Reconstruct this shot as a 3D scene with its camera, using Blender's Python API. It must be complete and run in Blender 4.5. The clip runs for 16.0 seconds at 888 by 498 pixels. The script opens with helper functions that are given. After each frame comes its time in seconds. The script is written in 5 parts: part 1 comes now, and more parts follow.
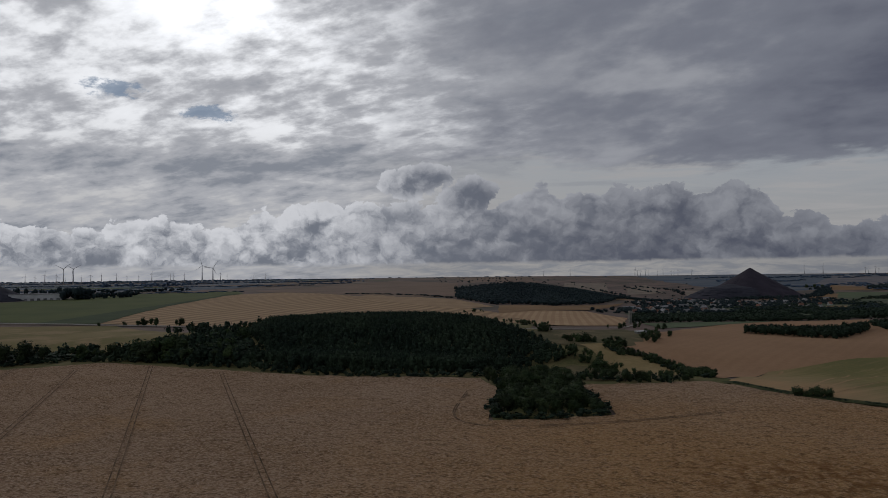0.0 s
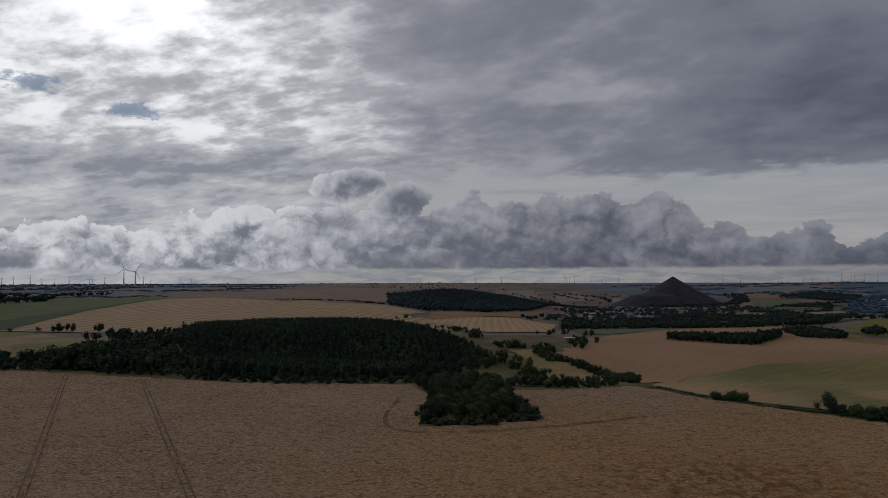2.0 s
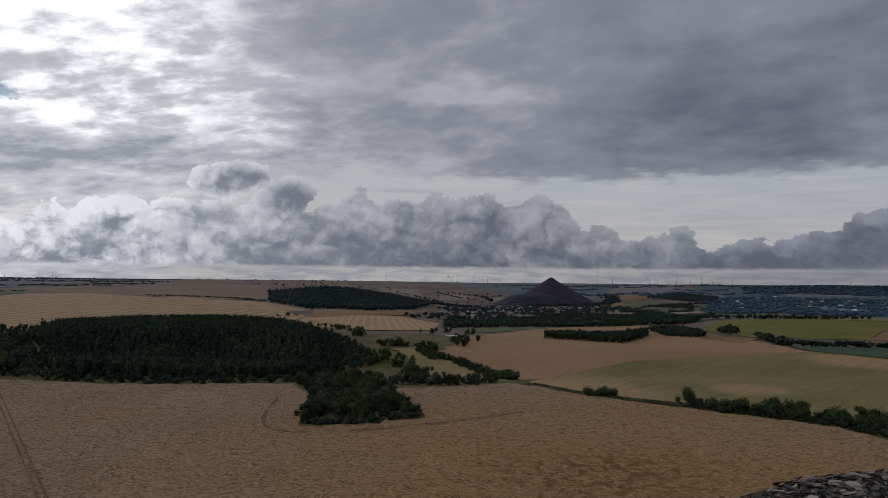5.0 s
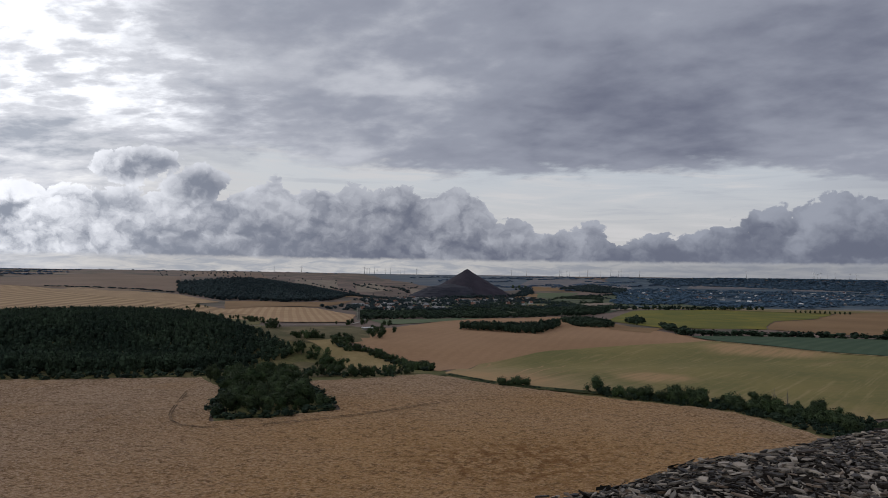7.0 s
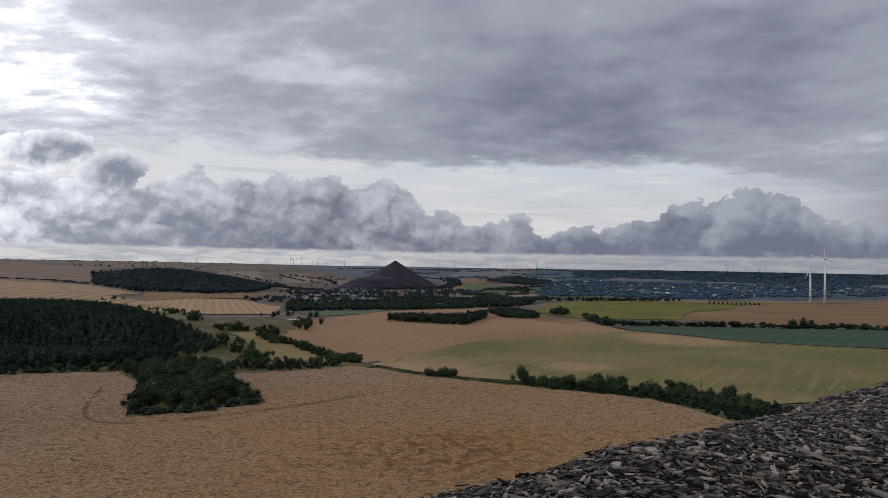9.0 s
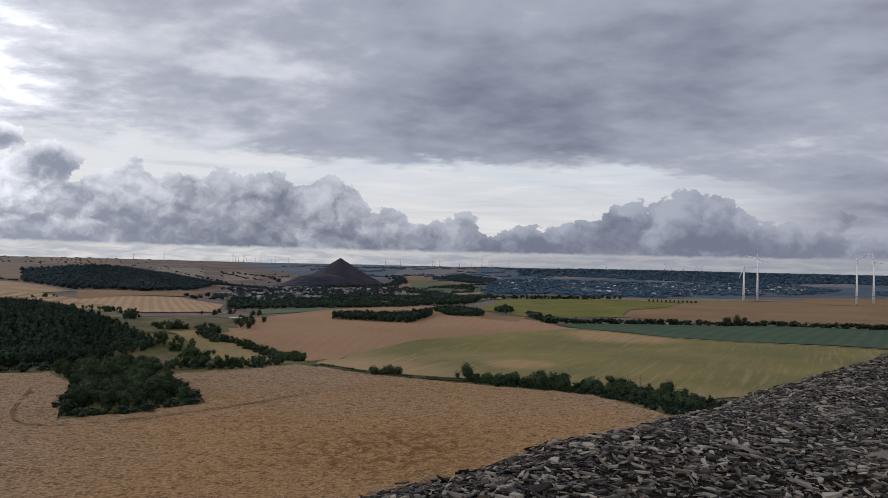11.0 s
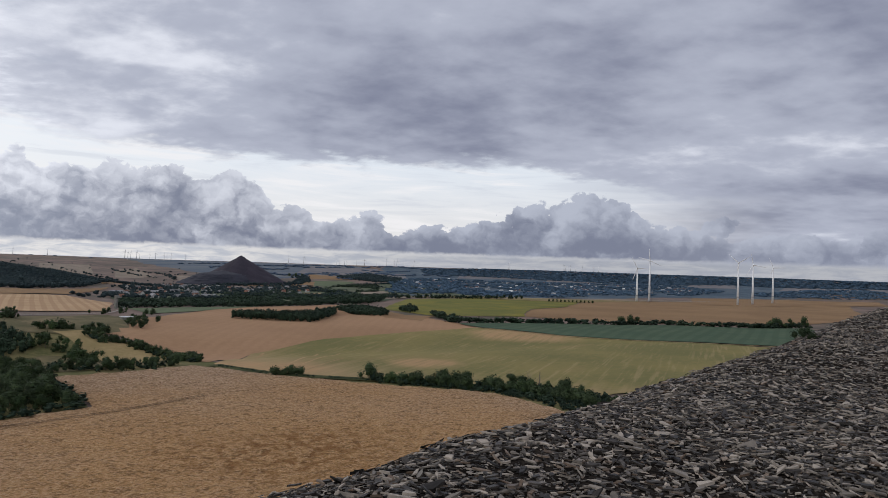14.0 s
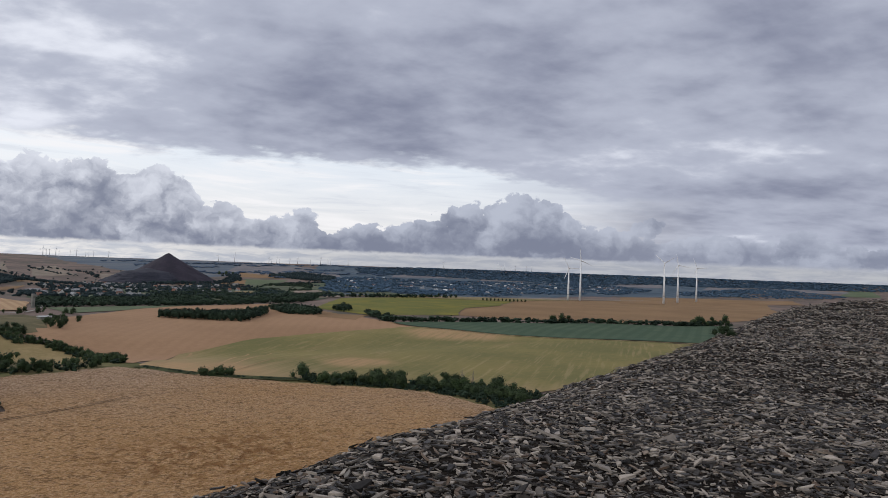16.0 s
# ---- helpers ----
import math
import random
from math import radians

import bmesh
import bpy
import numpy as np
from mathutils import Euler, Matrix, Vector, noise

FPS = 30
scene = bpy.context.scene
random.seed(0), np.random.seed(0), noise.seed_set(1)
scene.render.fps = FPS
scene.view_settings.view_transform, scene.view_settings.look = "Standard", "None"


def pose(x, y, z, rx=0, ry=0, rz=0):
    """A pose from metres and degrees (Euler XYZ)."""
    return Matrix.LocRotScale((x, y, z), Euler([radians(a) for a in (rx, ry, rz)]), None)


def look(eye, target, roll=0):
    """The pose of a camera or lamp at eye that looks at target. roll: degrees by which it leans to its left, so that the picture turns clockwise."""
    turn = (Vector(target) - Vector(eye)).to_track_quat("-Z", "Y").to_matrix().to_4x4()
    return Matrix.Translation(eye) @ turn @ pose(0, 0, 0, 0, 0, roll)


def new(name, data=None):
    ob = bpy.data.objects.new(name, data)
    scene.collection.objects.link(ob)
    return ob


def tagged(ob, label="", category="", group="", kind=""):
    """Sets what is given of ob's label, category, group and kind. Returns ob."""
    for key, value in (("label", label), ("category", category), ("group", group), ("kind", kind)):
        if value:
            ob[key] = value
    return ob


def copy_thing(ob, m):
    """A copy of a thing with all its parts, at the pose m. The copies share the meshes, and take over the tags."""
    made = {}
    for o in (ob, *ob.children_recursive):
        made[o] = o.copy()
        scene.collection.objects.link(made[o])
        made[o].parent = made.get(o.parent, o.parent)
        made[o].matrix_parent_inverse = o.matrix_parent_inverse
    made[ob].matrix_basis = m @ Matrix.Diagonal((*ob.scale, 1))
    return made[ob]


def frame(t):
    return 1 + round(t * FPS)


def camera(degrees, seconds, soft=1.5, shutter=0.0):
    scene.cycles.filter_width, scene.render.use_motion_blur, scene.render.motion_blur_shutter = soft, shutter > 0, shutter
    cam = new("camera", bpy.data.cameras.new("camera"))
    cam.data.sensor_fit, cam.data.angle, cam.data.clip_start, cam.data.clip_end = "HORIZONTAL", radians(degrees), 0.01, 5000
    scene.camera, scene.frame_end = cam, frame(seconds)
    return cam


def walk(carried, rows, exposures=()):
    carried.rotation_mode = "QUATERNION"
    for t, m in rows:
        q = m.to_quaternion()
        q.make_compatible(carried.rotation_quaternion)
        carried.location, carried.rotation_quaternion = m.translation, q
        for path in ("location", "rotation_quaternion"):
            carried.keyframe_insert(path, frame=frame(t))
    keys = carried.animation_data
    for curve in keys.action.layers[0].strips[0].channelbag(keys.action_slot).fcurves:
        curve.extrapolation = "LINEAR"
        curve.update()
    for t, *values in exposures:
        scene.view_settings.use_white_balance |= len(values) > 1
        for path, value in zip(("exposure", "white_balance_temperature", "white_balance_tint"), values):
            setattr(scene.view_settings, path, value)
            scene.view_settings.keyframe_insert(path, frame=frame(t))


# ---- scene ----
cam = camera(64.35, 16.0, 0.5)
EYE = 56.6     # the eye stands 1.6 m over the flat top of the heap, which is 55 m high
ARM = 0.45     # the camera is held out in front of a body that turns on the spot
# seconds, yaw, pitch, roll
ROWS = [
    (0, 0.03, 2.11, 0.70),
    (0.5, -1.28, 2.17, 0.65),
    (1, -2.70, 2.46, 0.29),
    (1.5, -4.36, 2.52, 0.37),
    (2, -5.45, 2.57, 0.21),
    (2.5, -6.30, 2.71, 0.11),
    (3, -7.68, 2.84, -0.19),
    (3.5, -9.49, 2.87, -0.35),
    (4, -11.39, 2.85, -0.40),
    (6.5, -19.75, 1.79, -0.84),
    (7, -21.52, 1.86, -0.85),
    (7.5, -22.83, 1.88, -1.03),
    (8, -24.30, 1.77, -1.03),
    (8.5, -25.89, 1.52, -1.02),
    (9, -27.34, 1.27, -1.07),
    (11.5, -32.94, 1.24, -1.49),
    (12, -34.33, 1.25, -1.64),
    (12.5, -35.77, 1.25, -1.64),
    (13, -37.02, 1.27, -1.76),
    (13.5, -38.41, 1.26, -1.80),
    (14, -39.44, 1.35, -1.92),
    (14.5, -40.40, 1.39, -2.01),
    (15, -41.46, 1.41, -2.01),
    (15.5, -42.97, 1.40, -2.11),
    (16, -44.73, 1.45, -2.18),
]
EXPOSURES = [(0, -1.48), (2.5, -1.42), (4.0, -1.24), (6.5, -0.72), (9.0, -0.46), (12.0, -0.24), (16.0, -0.04)]
walk(cam, [(t, pose(-ARM * math.sin(radians(yaw)), ARM * math.cos(radians(yaw)), EYE, 90 + pitch, roll, yaw))
           for t, yaw, pitch, roll in ROWS], EXPOSURES)

# ---- sky and light ----
class Nodes:
    """A short way to wire nodes of one tree."""

    def __init__(self, tree):
        self.tree = tree

    def put(self, value, socket):
        if isinstance(value, bpy.types.NodeSocket):
            self.tree.links.new(value, socket)
        elif isinstance(value, (tuple, list)) and socket.type == "RGBA" and len(value) == 3:
            socket.default_value = (*value, 1)
        else:
            socket.default_value = value

    def make(self, kind, ins=(), out=0, **props):
        n = self.tree.nodes.new(kind)
        if "operation" in props:
            n.operation = props["operation"]
        if "interpolation_type" in props:
            n.interpolation_type = props["interpolation_type"]
        if "vector_type" in props:
            n.vector_type = props["vector_type"]
        if "voronoi_dimensions" in props:
            n.voronoi_dimensions, n.normalize = props["voronoi_dimensions"], props["normalize"]
        if "sky_type" in props:
            n.sky_type, n.sun_disc = props["sky_type"], props["sun_disc"]
            n.sun_elevation, n.sun_rotation = props["sun_elevation"], props["sun_rotation"]
            n.air_density, n.dust_density = props["air_density"], props["dust_density"]
        for key, value in dict(ins).items():
            self.put(value, n.inputs[key])
        return n.outputs[out]

    def math(self, op, a, b=0.0, c=0.0):
        return self.make("ShaderNodeMath", {0: a, 1: b, 2: c}, operation=op)

    def add(self, a, b):
        return self.math("ADD", a, b)

    def sub(self, a, b):
        return self.math("SUBTRACT", a, b)

    def mul(self, a, b):
        return self.math("MULTIPLY", a, b)

    def step(self, v, a, b, x=0.0, y=1.0):
        return self.make("ShaderNodeMapRange", {0: v, 1: a, 2: b, 3: x, 4: y}, interpolation_type="SMOOTHSTEP")

    def noise(self, vec, scale, detail=4.0, rough=0.55, distort=0.0):
        return self.make("ShaderNodeTexNoise", {"Vector": vec, "Scale": scale, "Detail": detail, "Roughness": rough, "Distortion": distort})

    def mix(self, f, a, b, blend="MIX"):
        n = self.tree.nodes.new("ShaderNodeMix")
        n.data_type, n.blend_type = "RGBA", blend
        for value, i in ((f, 0), (a, 6), (b, 7)):
            self.put(value, n.inputs[i])
        return n.outputs[2]

    def xyz(self, x, y, z=0.0):
        return self.make("ShaderNodeCombineXYZ", {0: x, 1: y, 2: z})

    def bell(self, v, centre, width):
        u = self.math("DIVIDE", self.sub(v, centre), width)
        return self.math("EXPONENT", self.mul(self.mul(u, u), -1.0))

    def curve(self, v, low, high, points):
        """A smooth line through (place, height 0 to 1) points."""
        n = self.tree.nodes.new("ShaderNodeValToRGB")
        n.color_ramp.interpolation = "B_SPLINE" if len(points) > 40 else "EASE"
        e = n.color_ramp.elements
        while len(e) < len(points):
            e.new(0.5)
        for k, (p, h) in zip(e, points):
            k.position, k.color = (p - low) / (high - low), (h, h, h, 1)
        self.tree.links.new(self.make("ShaderNodeMapRange", {0: v, 1: low, 2: high}), n.inputs[0])
        return self.make("ShaderNodeSeparateColor", {0: n.outputs[0]})


SUN_AZ, SUN_EL = -15.0, 22.0    # where the cloud is thinnest, ahead of the first view
world = bpy.data.worlds.new("sky")
scene.world = world
world.use_nodes = True
W = Nodes(world.node_tree)
way = W.make("ShaderNodeTexCoord", out=0)
sep = world.node_tree.nodes.new("ShaderNodeSeparateXYZ")
world.node_tree.links.new(way, sep.inputs[0])
dx, dy, dz = sep.outputs
el = W.mul(W.math("ARCSINE", dz), 57.2958)
az = W.mul(W.math("ARCTAN2", dx, dy), 57.2958)

nishita = W.make("ShaderNodeTexSky", sky_type="NISHITA", sun_disc=False, sun_elevation=radians(SUN_EL), sun_rotation=radians(SUN_AZ), air_density=1.0, dust_density=2.0)
clear = W.mix(1.0, nishita, (0.085, 0.085, 0.085), "MULTIPLY")
clear = W.mix(0.88, clear, W.mix(W.step(el, 2.0, 9.0), (0.92, 0.89, 0.85), (0.88, 0.91, 0.92)))


def spot(caz, cel, wide, tall):
    """A soft oval part of the sky, by its direction and half widths in degrees."""
    return W.mul(W.bell(az, caz, wide), W.bell(el, cel, tall))


def total(*terms):
    out = terms[0]
    for term in terms[1:]:
        out = W.add(out, term)
    return out


# high sheet of cloud: level, so that it draws together towards the horizon
flat = W.math("DIVIDE", 1.0, W.add(W.math("MAXIMUM", dz, 0.0), 0.22))
sheet = W.xyz(W.mul(dx, flat), W.add(W.mul(dy, flat), W.mul(W.mul(dx, flat), 0.22)), 3.7)
broad = W.noise(sheet, 2.1, 3.0, 0.5, 0.15)
middle = W.noise(sheet, 5.2, 5.0, 0.52, 0.12)
fine = W.noise(sheet, 13.0, 5.0, 0.58, 0.1)
# flocks of small cloud, thick in the middle and thin at the edges
flock = W.noise(W.make("ShaderNodeMapping", {"Vector": sheet, "Rotation": (0, 0, radians(14)), "Scale": (1.0, 1.35, 1.0)}), 9.0, 6.0, 0.58, 0.12)
west = W.step(W.add(az, W.add(W.mul(el, 0.35), W.mul(W.sub(middle, 0.5), -34.0))), 17.0, -4.0)
calm = total(W.mul(broad, 0.55), W.mul(middle, 0.33), W.mul(fine, 0.12))
torn = total(W.mul(broad, 0.26), W.mul(middle, 0.34), W.mul(flock, 0.40))
heavy = total(W.mul(spot(66.0, 5.0, 13.0, 3.5), 0.10), W.mul(spot(36.0, 11.0, 14.0, 4.5), 0.17), W.mul(spot(46.0, 20.0, 12.0, 6.0), 0.10), W.mul(spot(70.0, 6.6, 5.0, 0.9), 0.10), W.mul(spot(52.0, 17.0, 9.0, 5.0), 0.10),
              W.mul(spot(15.0, 17.0, 9.0, 6.0), -0.13), W.mul(spot(66.0, 10.0, 10.0, 2.0), -0.07), W.mul(spot(72.0, 19.0, 14.0, 7.0), 0.10), W.mul(spot(40.0, 20.0, 5.0, 2.0), -0.05))
depth = W.add(calm, heavy)
thick = W.mix(W.step(depth, 0.80, 0.46), (0.235, 0.248, 0.318), (0.49, 0.505, 0.565))
thick = W.mix(W.step(depth, 0.50, 0.33), thick, (0.84, 0.84, 0.86))
light_west = total(W.mul(spot(-14.0, 20.0, 11.0, 4.0), 0.10), W.mul(spot(-26.0, 15.5, 13.0, 4.5), 0.07), W.mul(spot(-2.0, 11.6, 6.0, 1.5), 0.07), W.mul(spot(-27.0, 5.6, 9.0, 1.2), 0.05),
                   W.mul(spot(-18.0, 8.6, 13.0, 1.3), -0.12), W.mul(spot(-31.0, 22.5, 5.0, 2.5), -0.10), W.mul(spot(4.0, 21.0, 8.0, 5.0), -0.05), W.mul(spot(-6.0, 14.5, 8.0, 1.6), -0.03))
open_sky = W.sub(W.add(light_west, 0.025), W.sub(torn, 0.5))
high = W.step(el, 5.0, 13.0)
thin = W.mix(W.step(open_sky, -0.13, 0.02), (0.64, 0.67, 0.72), (1.10, 1.09, 1.09))
thin = W.mix(W.step(open_sky, 0.0, 0.14), thin, W.mix(high, (1.45, 1.40, 1.32), (2.3, 2.26, 2.17)))
thin = W.mix(1.0, thin, W.mix(W.mul(W.step(open_sky, 0.08, 0.22), spot(SUN_AZ, SUN_EL - 2.0, 13.0, 6.0)), (0, 0, 0), (1.0, 1.0, 0.98)), "ADD")
sheet_colour = W.mix(west, thick, thin)
holes = W.add(spot(-25.2, 13.9, 2.2, 0.7), spot(-18.6, 12.6, 2.6, 0.7))
holes = W.mul(W.step(holes, 0.1, 0.3), W.step(W.add(holes, W.mul(W.sub(W.noise(sheet, 22.0, 6.0, 0.65, 0.1), 0.5), 2.8)), 0.35, 0.95))
sheet_colour = W.mix(W.mul(holes, 0.8), sheet_colour, (0.50, 0.66, 0.86))
# the sheet ends over a pale gap
gap_floor = total(W.step(az, 24.0, 4.0, 8.5, 9.4), W.step(az, 44.0, 62.0, 0.0, -2.4), W.mul(W.sub(broad, 0.5), 2.0), W.mul(W.sub(middle, 0.5), 2.6), W.mul(W.sub(fine, 0.5), 1.8))
gap = W.mul(W.mul(W.step(W.sub(gap_floor, el), -0.4, 0.9), W.step(az, -10.0, 8.0)), W.step(az, 68.0, 46.0))
streak = W.noise(W.xyz(W.mul(az, 0.085), W.mul(W.add(el, W.mul(az, 0.02)), 0.9), 1.0), 1.0, 6.0, 0.6, 0.5)
clear = W.mix(W.mul(W.step(streak, 0.46, 0.66), 0.75), clear, (1.0, 0.955, 0.90))
clear = W.mix(W.mul(W.step(streak, 0.47, 0.34), 0.35), clear, (0.62, 0.64, 0.68))
sky_colour = W.mix(gap, sheet_colour, clear)

# heaped clouds over the horizon: tops follow a line that rises and falls
tops = W.mul(W.curve(az, -40.0, 80.0, [
    (-40, 0.40), (-30, 0.42), (-27, 0.375), (-16, 0.42), (-13.7, 0.50), (-10, 0.56), (-6.5, 0.58), (-3.8, 0.56), (2.7, 0.56), (5.8, 0.63),
    (8.3, 0.74), (10.5, 0.64), (12.4, 0.61), (13.6, 0.70), (15.8, 0.58), (18.6, 0.68), (20.3, 0.62), (22.7, 0.68), (24.1, 0.60), (25.5, 0.40),
    (28.4, 0.37), (30.2, 0.28), (33, 0.35), (36.4, 0.26), (40, 0.305), (44.8, 0.42), (47.4, 0.47), (50, 0.56), (53, 0.54), (56.2, 0.30), (66, 0.30), (80, 0.24)]), 10.0)
shake = W.make("ShaderNodeTexNoise", {"Vector": W.xyz(az, el, 2.0), "Scale": 0.7, "Detail": 4.0, "Roughness": 0.6}, out=1)
shake = W.make("ShaderNodeVectorMath", {0: shake, 1: (0.5, 0.5, 0.5)}, operation="SUBTRACT")
heap_at = W.make("ShaderNodeVectorMath", {0: W.xyz(W.mul(az, 0.85), el, 0.0), 1: W.make("ShaderNodeVectorMath", {0: shake, 1: (1.5, 1.3, 0.0)}, operation="MULTIPLY")}, operation="ADD")


def heads(at, scale):
    """Round heads of cloud, from 0 in the creases to 1 on the brow."""
    d = W.make("ShaderNodeTexVoronoi", {"Vector": at, "Scale": scale, "Detail": 0.0}, voronoi_dimensions="2D", normalize=False)
    return W.sub(1.0, W.mul(W.mul(d, d), 1.6))


def pile(at):
    """Small heads upon middling ones upon large ones."""
    return total(W.mul(heads(at, 0.26), 0.56), W.mul(heads(at, 0.62), 0.27), W.mul(heads(at, 1.5), 0.16), W.mul(heads(at, 3.6), 0.06))


def shifted(x, y):
    return W.make("ShaderNodeVectorMath", {0: heap_at, 1: (x, y, 0.0)}, operation="ADD")


def lone(caz, cel, wide, tall):
    """One single cloud: how far inside it a direction lies, in degrees."""
    u, v = W.math("DIVIDE", W.sub(az, caz), wide), W.math("DIVIDE", W.sub(el, cel), tall)
    return W.mul(W.sub(1.0, W.math("SQRT", W.add(W.mul(u, u), W.mul(v, v)))), 1.6)


puffs, puffs_lit = pile(heap_at), pile(shifted(-0.30, 0.55))
wisp = W.noise(heap_at, 1.1, 7.0, 0.66, 0.3)
mass = W.noise(heap_at, 0.30, 5.0, 0.52, 0.5)
swell = W.add(W.mul(W.sub(puffs, 0.62), 2.3), W.mul(W.sub(wisp, 0.5), 1.5))
bank = W.add(W.sub(tops, el), W.add(swell, 0.1))
singles = (lone(-2.0, 7.5, 3.2, 1.35), lone(2.3, 6.2, 3.3, 1.5), lone(61.0, 3.6, 1.5, 1.0))
single = singles[0]
for other in singles[1:]:
    single = W.math("MAXIMUM", single, other)
single = W.add(single, W.mul(swell, 0.75))
edge = W.math("MAXIMUM", bank, single)
under = W.step(W.add(el, W.mul(W.sub(wisp, 0.5), 0.5)), 0.70, 1.10)
body = W.mul(W.step(edge, 0.0, 0.22), under)
body = W.mul(body, W.step(az, 54.0, 64.0, 1.0, 0.80))
relief = W.sub(puffs, puffs_lit)                      # brows that face the brighter side
lifted = W.math("DIVIDE", W.sub(el, 1.0), W.math("MAXIMUM", W.sub(tops, 1.0), 1.0))
shade = total(W.mul(relief, 0.60), W.mul(W.sub(puffs, 0.62), 0.16), W.mul(W.sub(wisp, 0.5), 0.55), W.mul(W.sub(mass, 0.5), 2.2), W.step(lifted, 0.0, 1.0, 0.10, 0.50), W.step(edge, 0.8, 0.0, 0.0, 0.25), W.mul(W.step(az, 2.0, -12.0), W.add(0.12, W.mul(W.sub(wisp, 0.5), 1.0))),
              W.mul(W.math("MAXIMUM", spot(-1.9, 7.7, 2.6, 1.1), spot(2.3, 6.2, 2.6, 1.1)), -0.40))
sunny = W.step(W.add(az, W.mul(W.sub(mass, 0.5), 26.0)), 20.0, -16.0)
heap_dark = W.mix(sunny, (0.205, 0.222, 0.285), (0.44, 0.47, 0.53))
heap_light = W.mix(sunny, W.mix(W.step(az, 24.0, 42.0), (0.72, 0.725, 0.75), (0.50, 0.52, 0.575)), (1.75, 1.72, 1.68))
heap_colour = W.mix(W.step(shade, -0.15, 1.05), heap_dark, heap_light)
sky_colour = W.mix(W.mul(body, 0.97), sky_colour, heap_colour)
# pale strip under the cloud base, with grey shreds in it
strip_low = W.mul(W.step(W.add(el, W.mul(W.sub(wisp, 0.5), 0.5)), 1.15, 0.65), W.step(az, -18.0, 2.0, 0.2, 1.0))
shreds = W.noise(W.xyz(W.mul(az, 0.35), W.mul(el, 2.0), 0.0), 1.0, 6.0, 0.6, 0.6)
pale = W.mix(W.step(az, 48.0, 10.0), (0.52, 0.515, 0.51), (0.90, 0.85, 0.775))
sky_colour = W.mix(strip_low, sky_colour, W.mix(W.step(shreds, 0.36, 0.66), W.mix(W.step(az, 48.0, 10.0), (0.40, 0.41, 0.44), (0.58, 0.59, 0.61)), pale))
sky_colour = W.mix(1.0, sky_colour, (0.965, 1.0, 1.085), "MULTIPLY")
sky_colour = W.mix(W.step(el, 28.0, 55.0), sky_colour, W.mix(0.02, sky_colour, (0.0, 0.0, 0.0)))   # unseen sky overhead dimmed a little, to lessen the light on the land
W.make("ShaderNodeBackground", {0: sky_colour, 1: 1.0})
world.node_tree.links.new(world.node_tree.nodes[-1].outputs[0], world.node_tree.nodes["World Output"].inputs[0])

lamp = new("sun", bpy.data.lights.new("sun", "SUN"))
lamp.data.energy, lamp.data.angle, lamp.data.color = 0.70, radians(16), (1.0, 0.96, 0.92)
lamp.matrix_world = look((0, 0, 0), (-math.sin(radians(SUN_AZ)) * math.cos(radians(SUN_EL)), -math.cos(radians(SUN_AZ)) * math.cos(radians(SUN_EL)), -math.sin(radians(SUN_EL))))


# ---- terrain ----
GAUSS = np.exp(-np.linspace(-2, 2, 41) ** 2)
RANGE = np.arange(0, 6001, 10.0)


def profile(*knots):
    """Heights over the distance from the heap, rounded off."""
    z = np.interp(RANGE, [k[0] for k in knots], [k[1] for k in knots])
    return np.convolve(np.pad(z, 20, mode="edge"), GAUSS / GAUSS.sum(), "valid")


PLATEAU = profile((0, 0), (900, 0), (1500, 12), (2000, 20), (3000, 31), (4000, 36), (4900, 41), (6000, 41))
VALLEY = profile((0, 0), (850, 0), (1150, -10), (1700, -34), (2700, -38), (3300, -20), (4100, 14), (4900, 37), (6000, 40))
BASIN = profile((0, 0), (1000, 0), (1400, -5), (1900, -18), (2700, -22), (3600, -6), (4200, 14), (4700, 42), (6000, 42))


def ease(v, a, b):
    v = np.clip((v - a) / (b - a), 0, 1)
    return v * v * (3 - 2 * v)


def hill(x, y, cx, cy, along, across, turn, height):
    c, s = math.cos(radians(turn)), math.sin(radians(turn))
    u, v = (x - cx) * c + (y - cy) * s, (y - cy) * c - (x - cx) * s
    return height * np.exp(-(u / along) ** 2 - (v / across) ** 2)


def ground(x, y):
    """The height of the land, without the heaps."""
    x, y = np.asarray(x, float), np.asarray(y, float)
    r, az = np.hypot(x, y), np.degrees(np.arctan2(x, y))
    az = np.where(az < -120, az + 360, az)
    east, south = ease(az, 4, 17), ease(az, 27, 42)
    z = np.interp(r, RANGE, PLATEAU) * (1 - east) + np.interp(r, RANGE, VALLEY) * east * (1 - south) + np.interp(r, RANGE, BASIN) * south
    z = z + hill(x, y, -55, 640, 190, 130, -8, 14)         # wooded hill behind the wheat
    z = z + hill(x, y, 60, 470, 330, 45, -14, -9) + hill(x, y, -300, 600, 200, 40, 8, -5)  # the gully along it
    z = z + hill(x, y, 300, 1950, 420, 330, -20, 16)       # far wooded slope
    z = z + 1.2 * np.sin(x / 210 + 1) * np.sin(y / 260) * ease(r, 500, 1200)
    return z


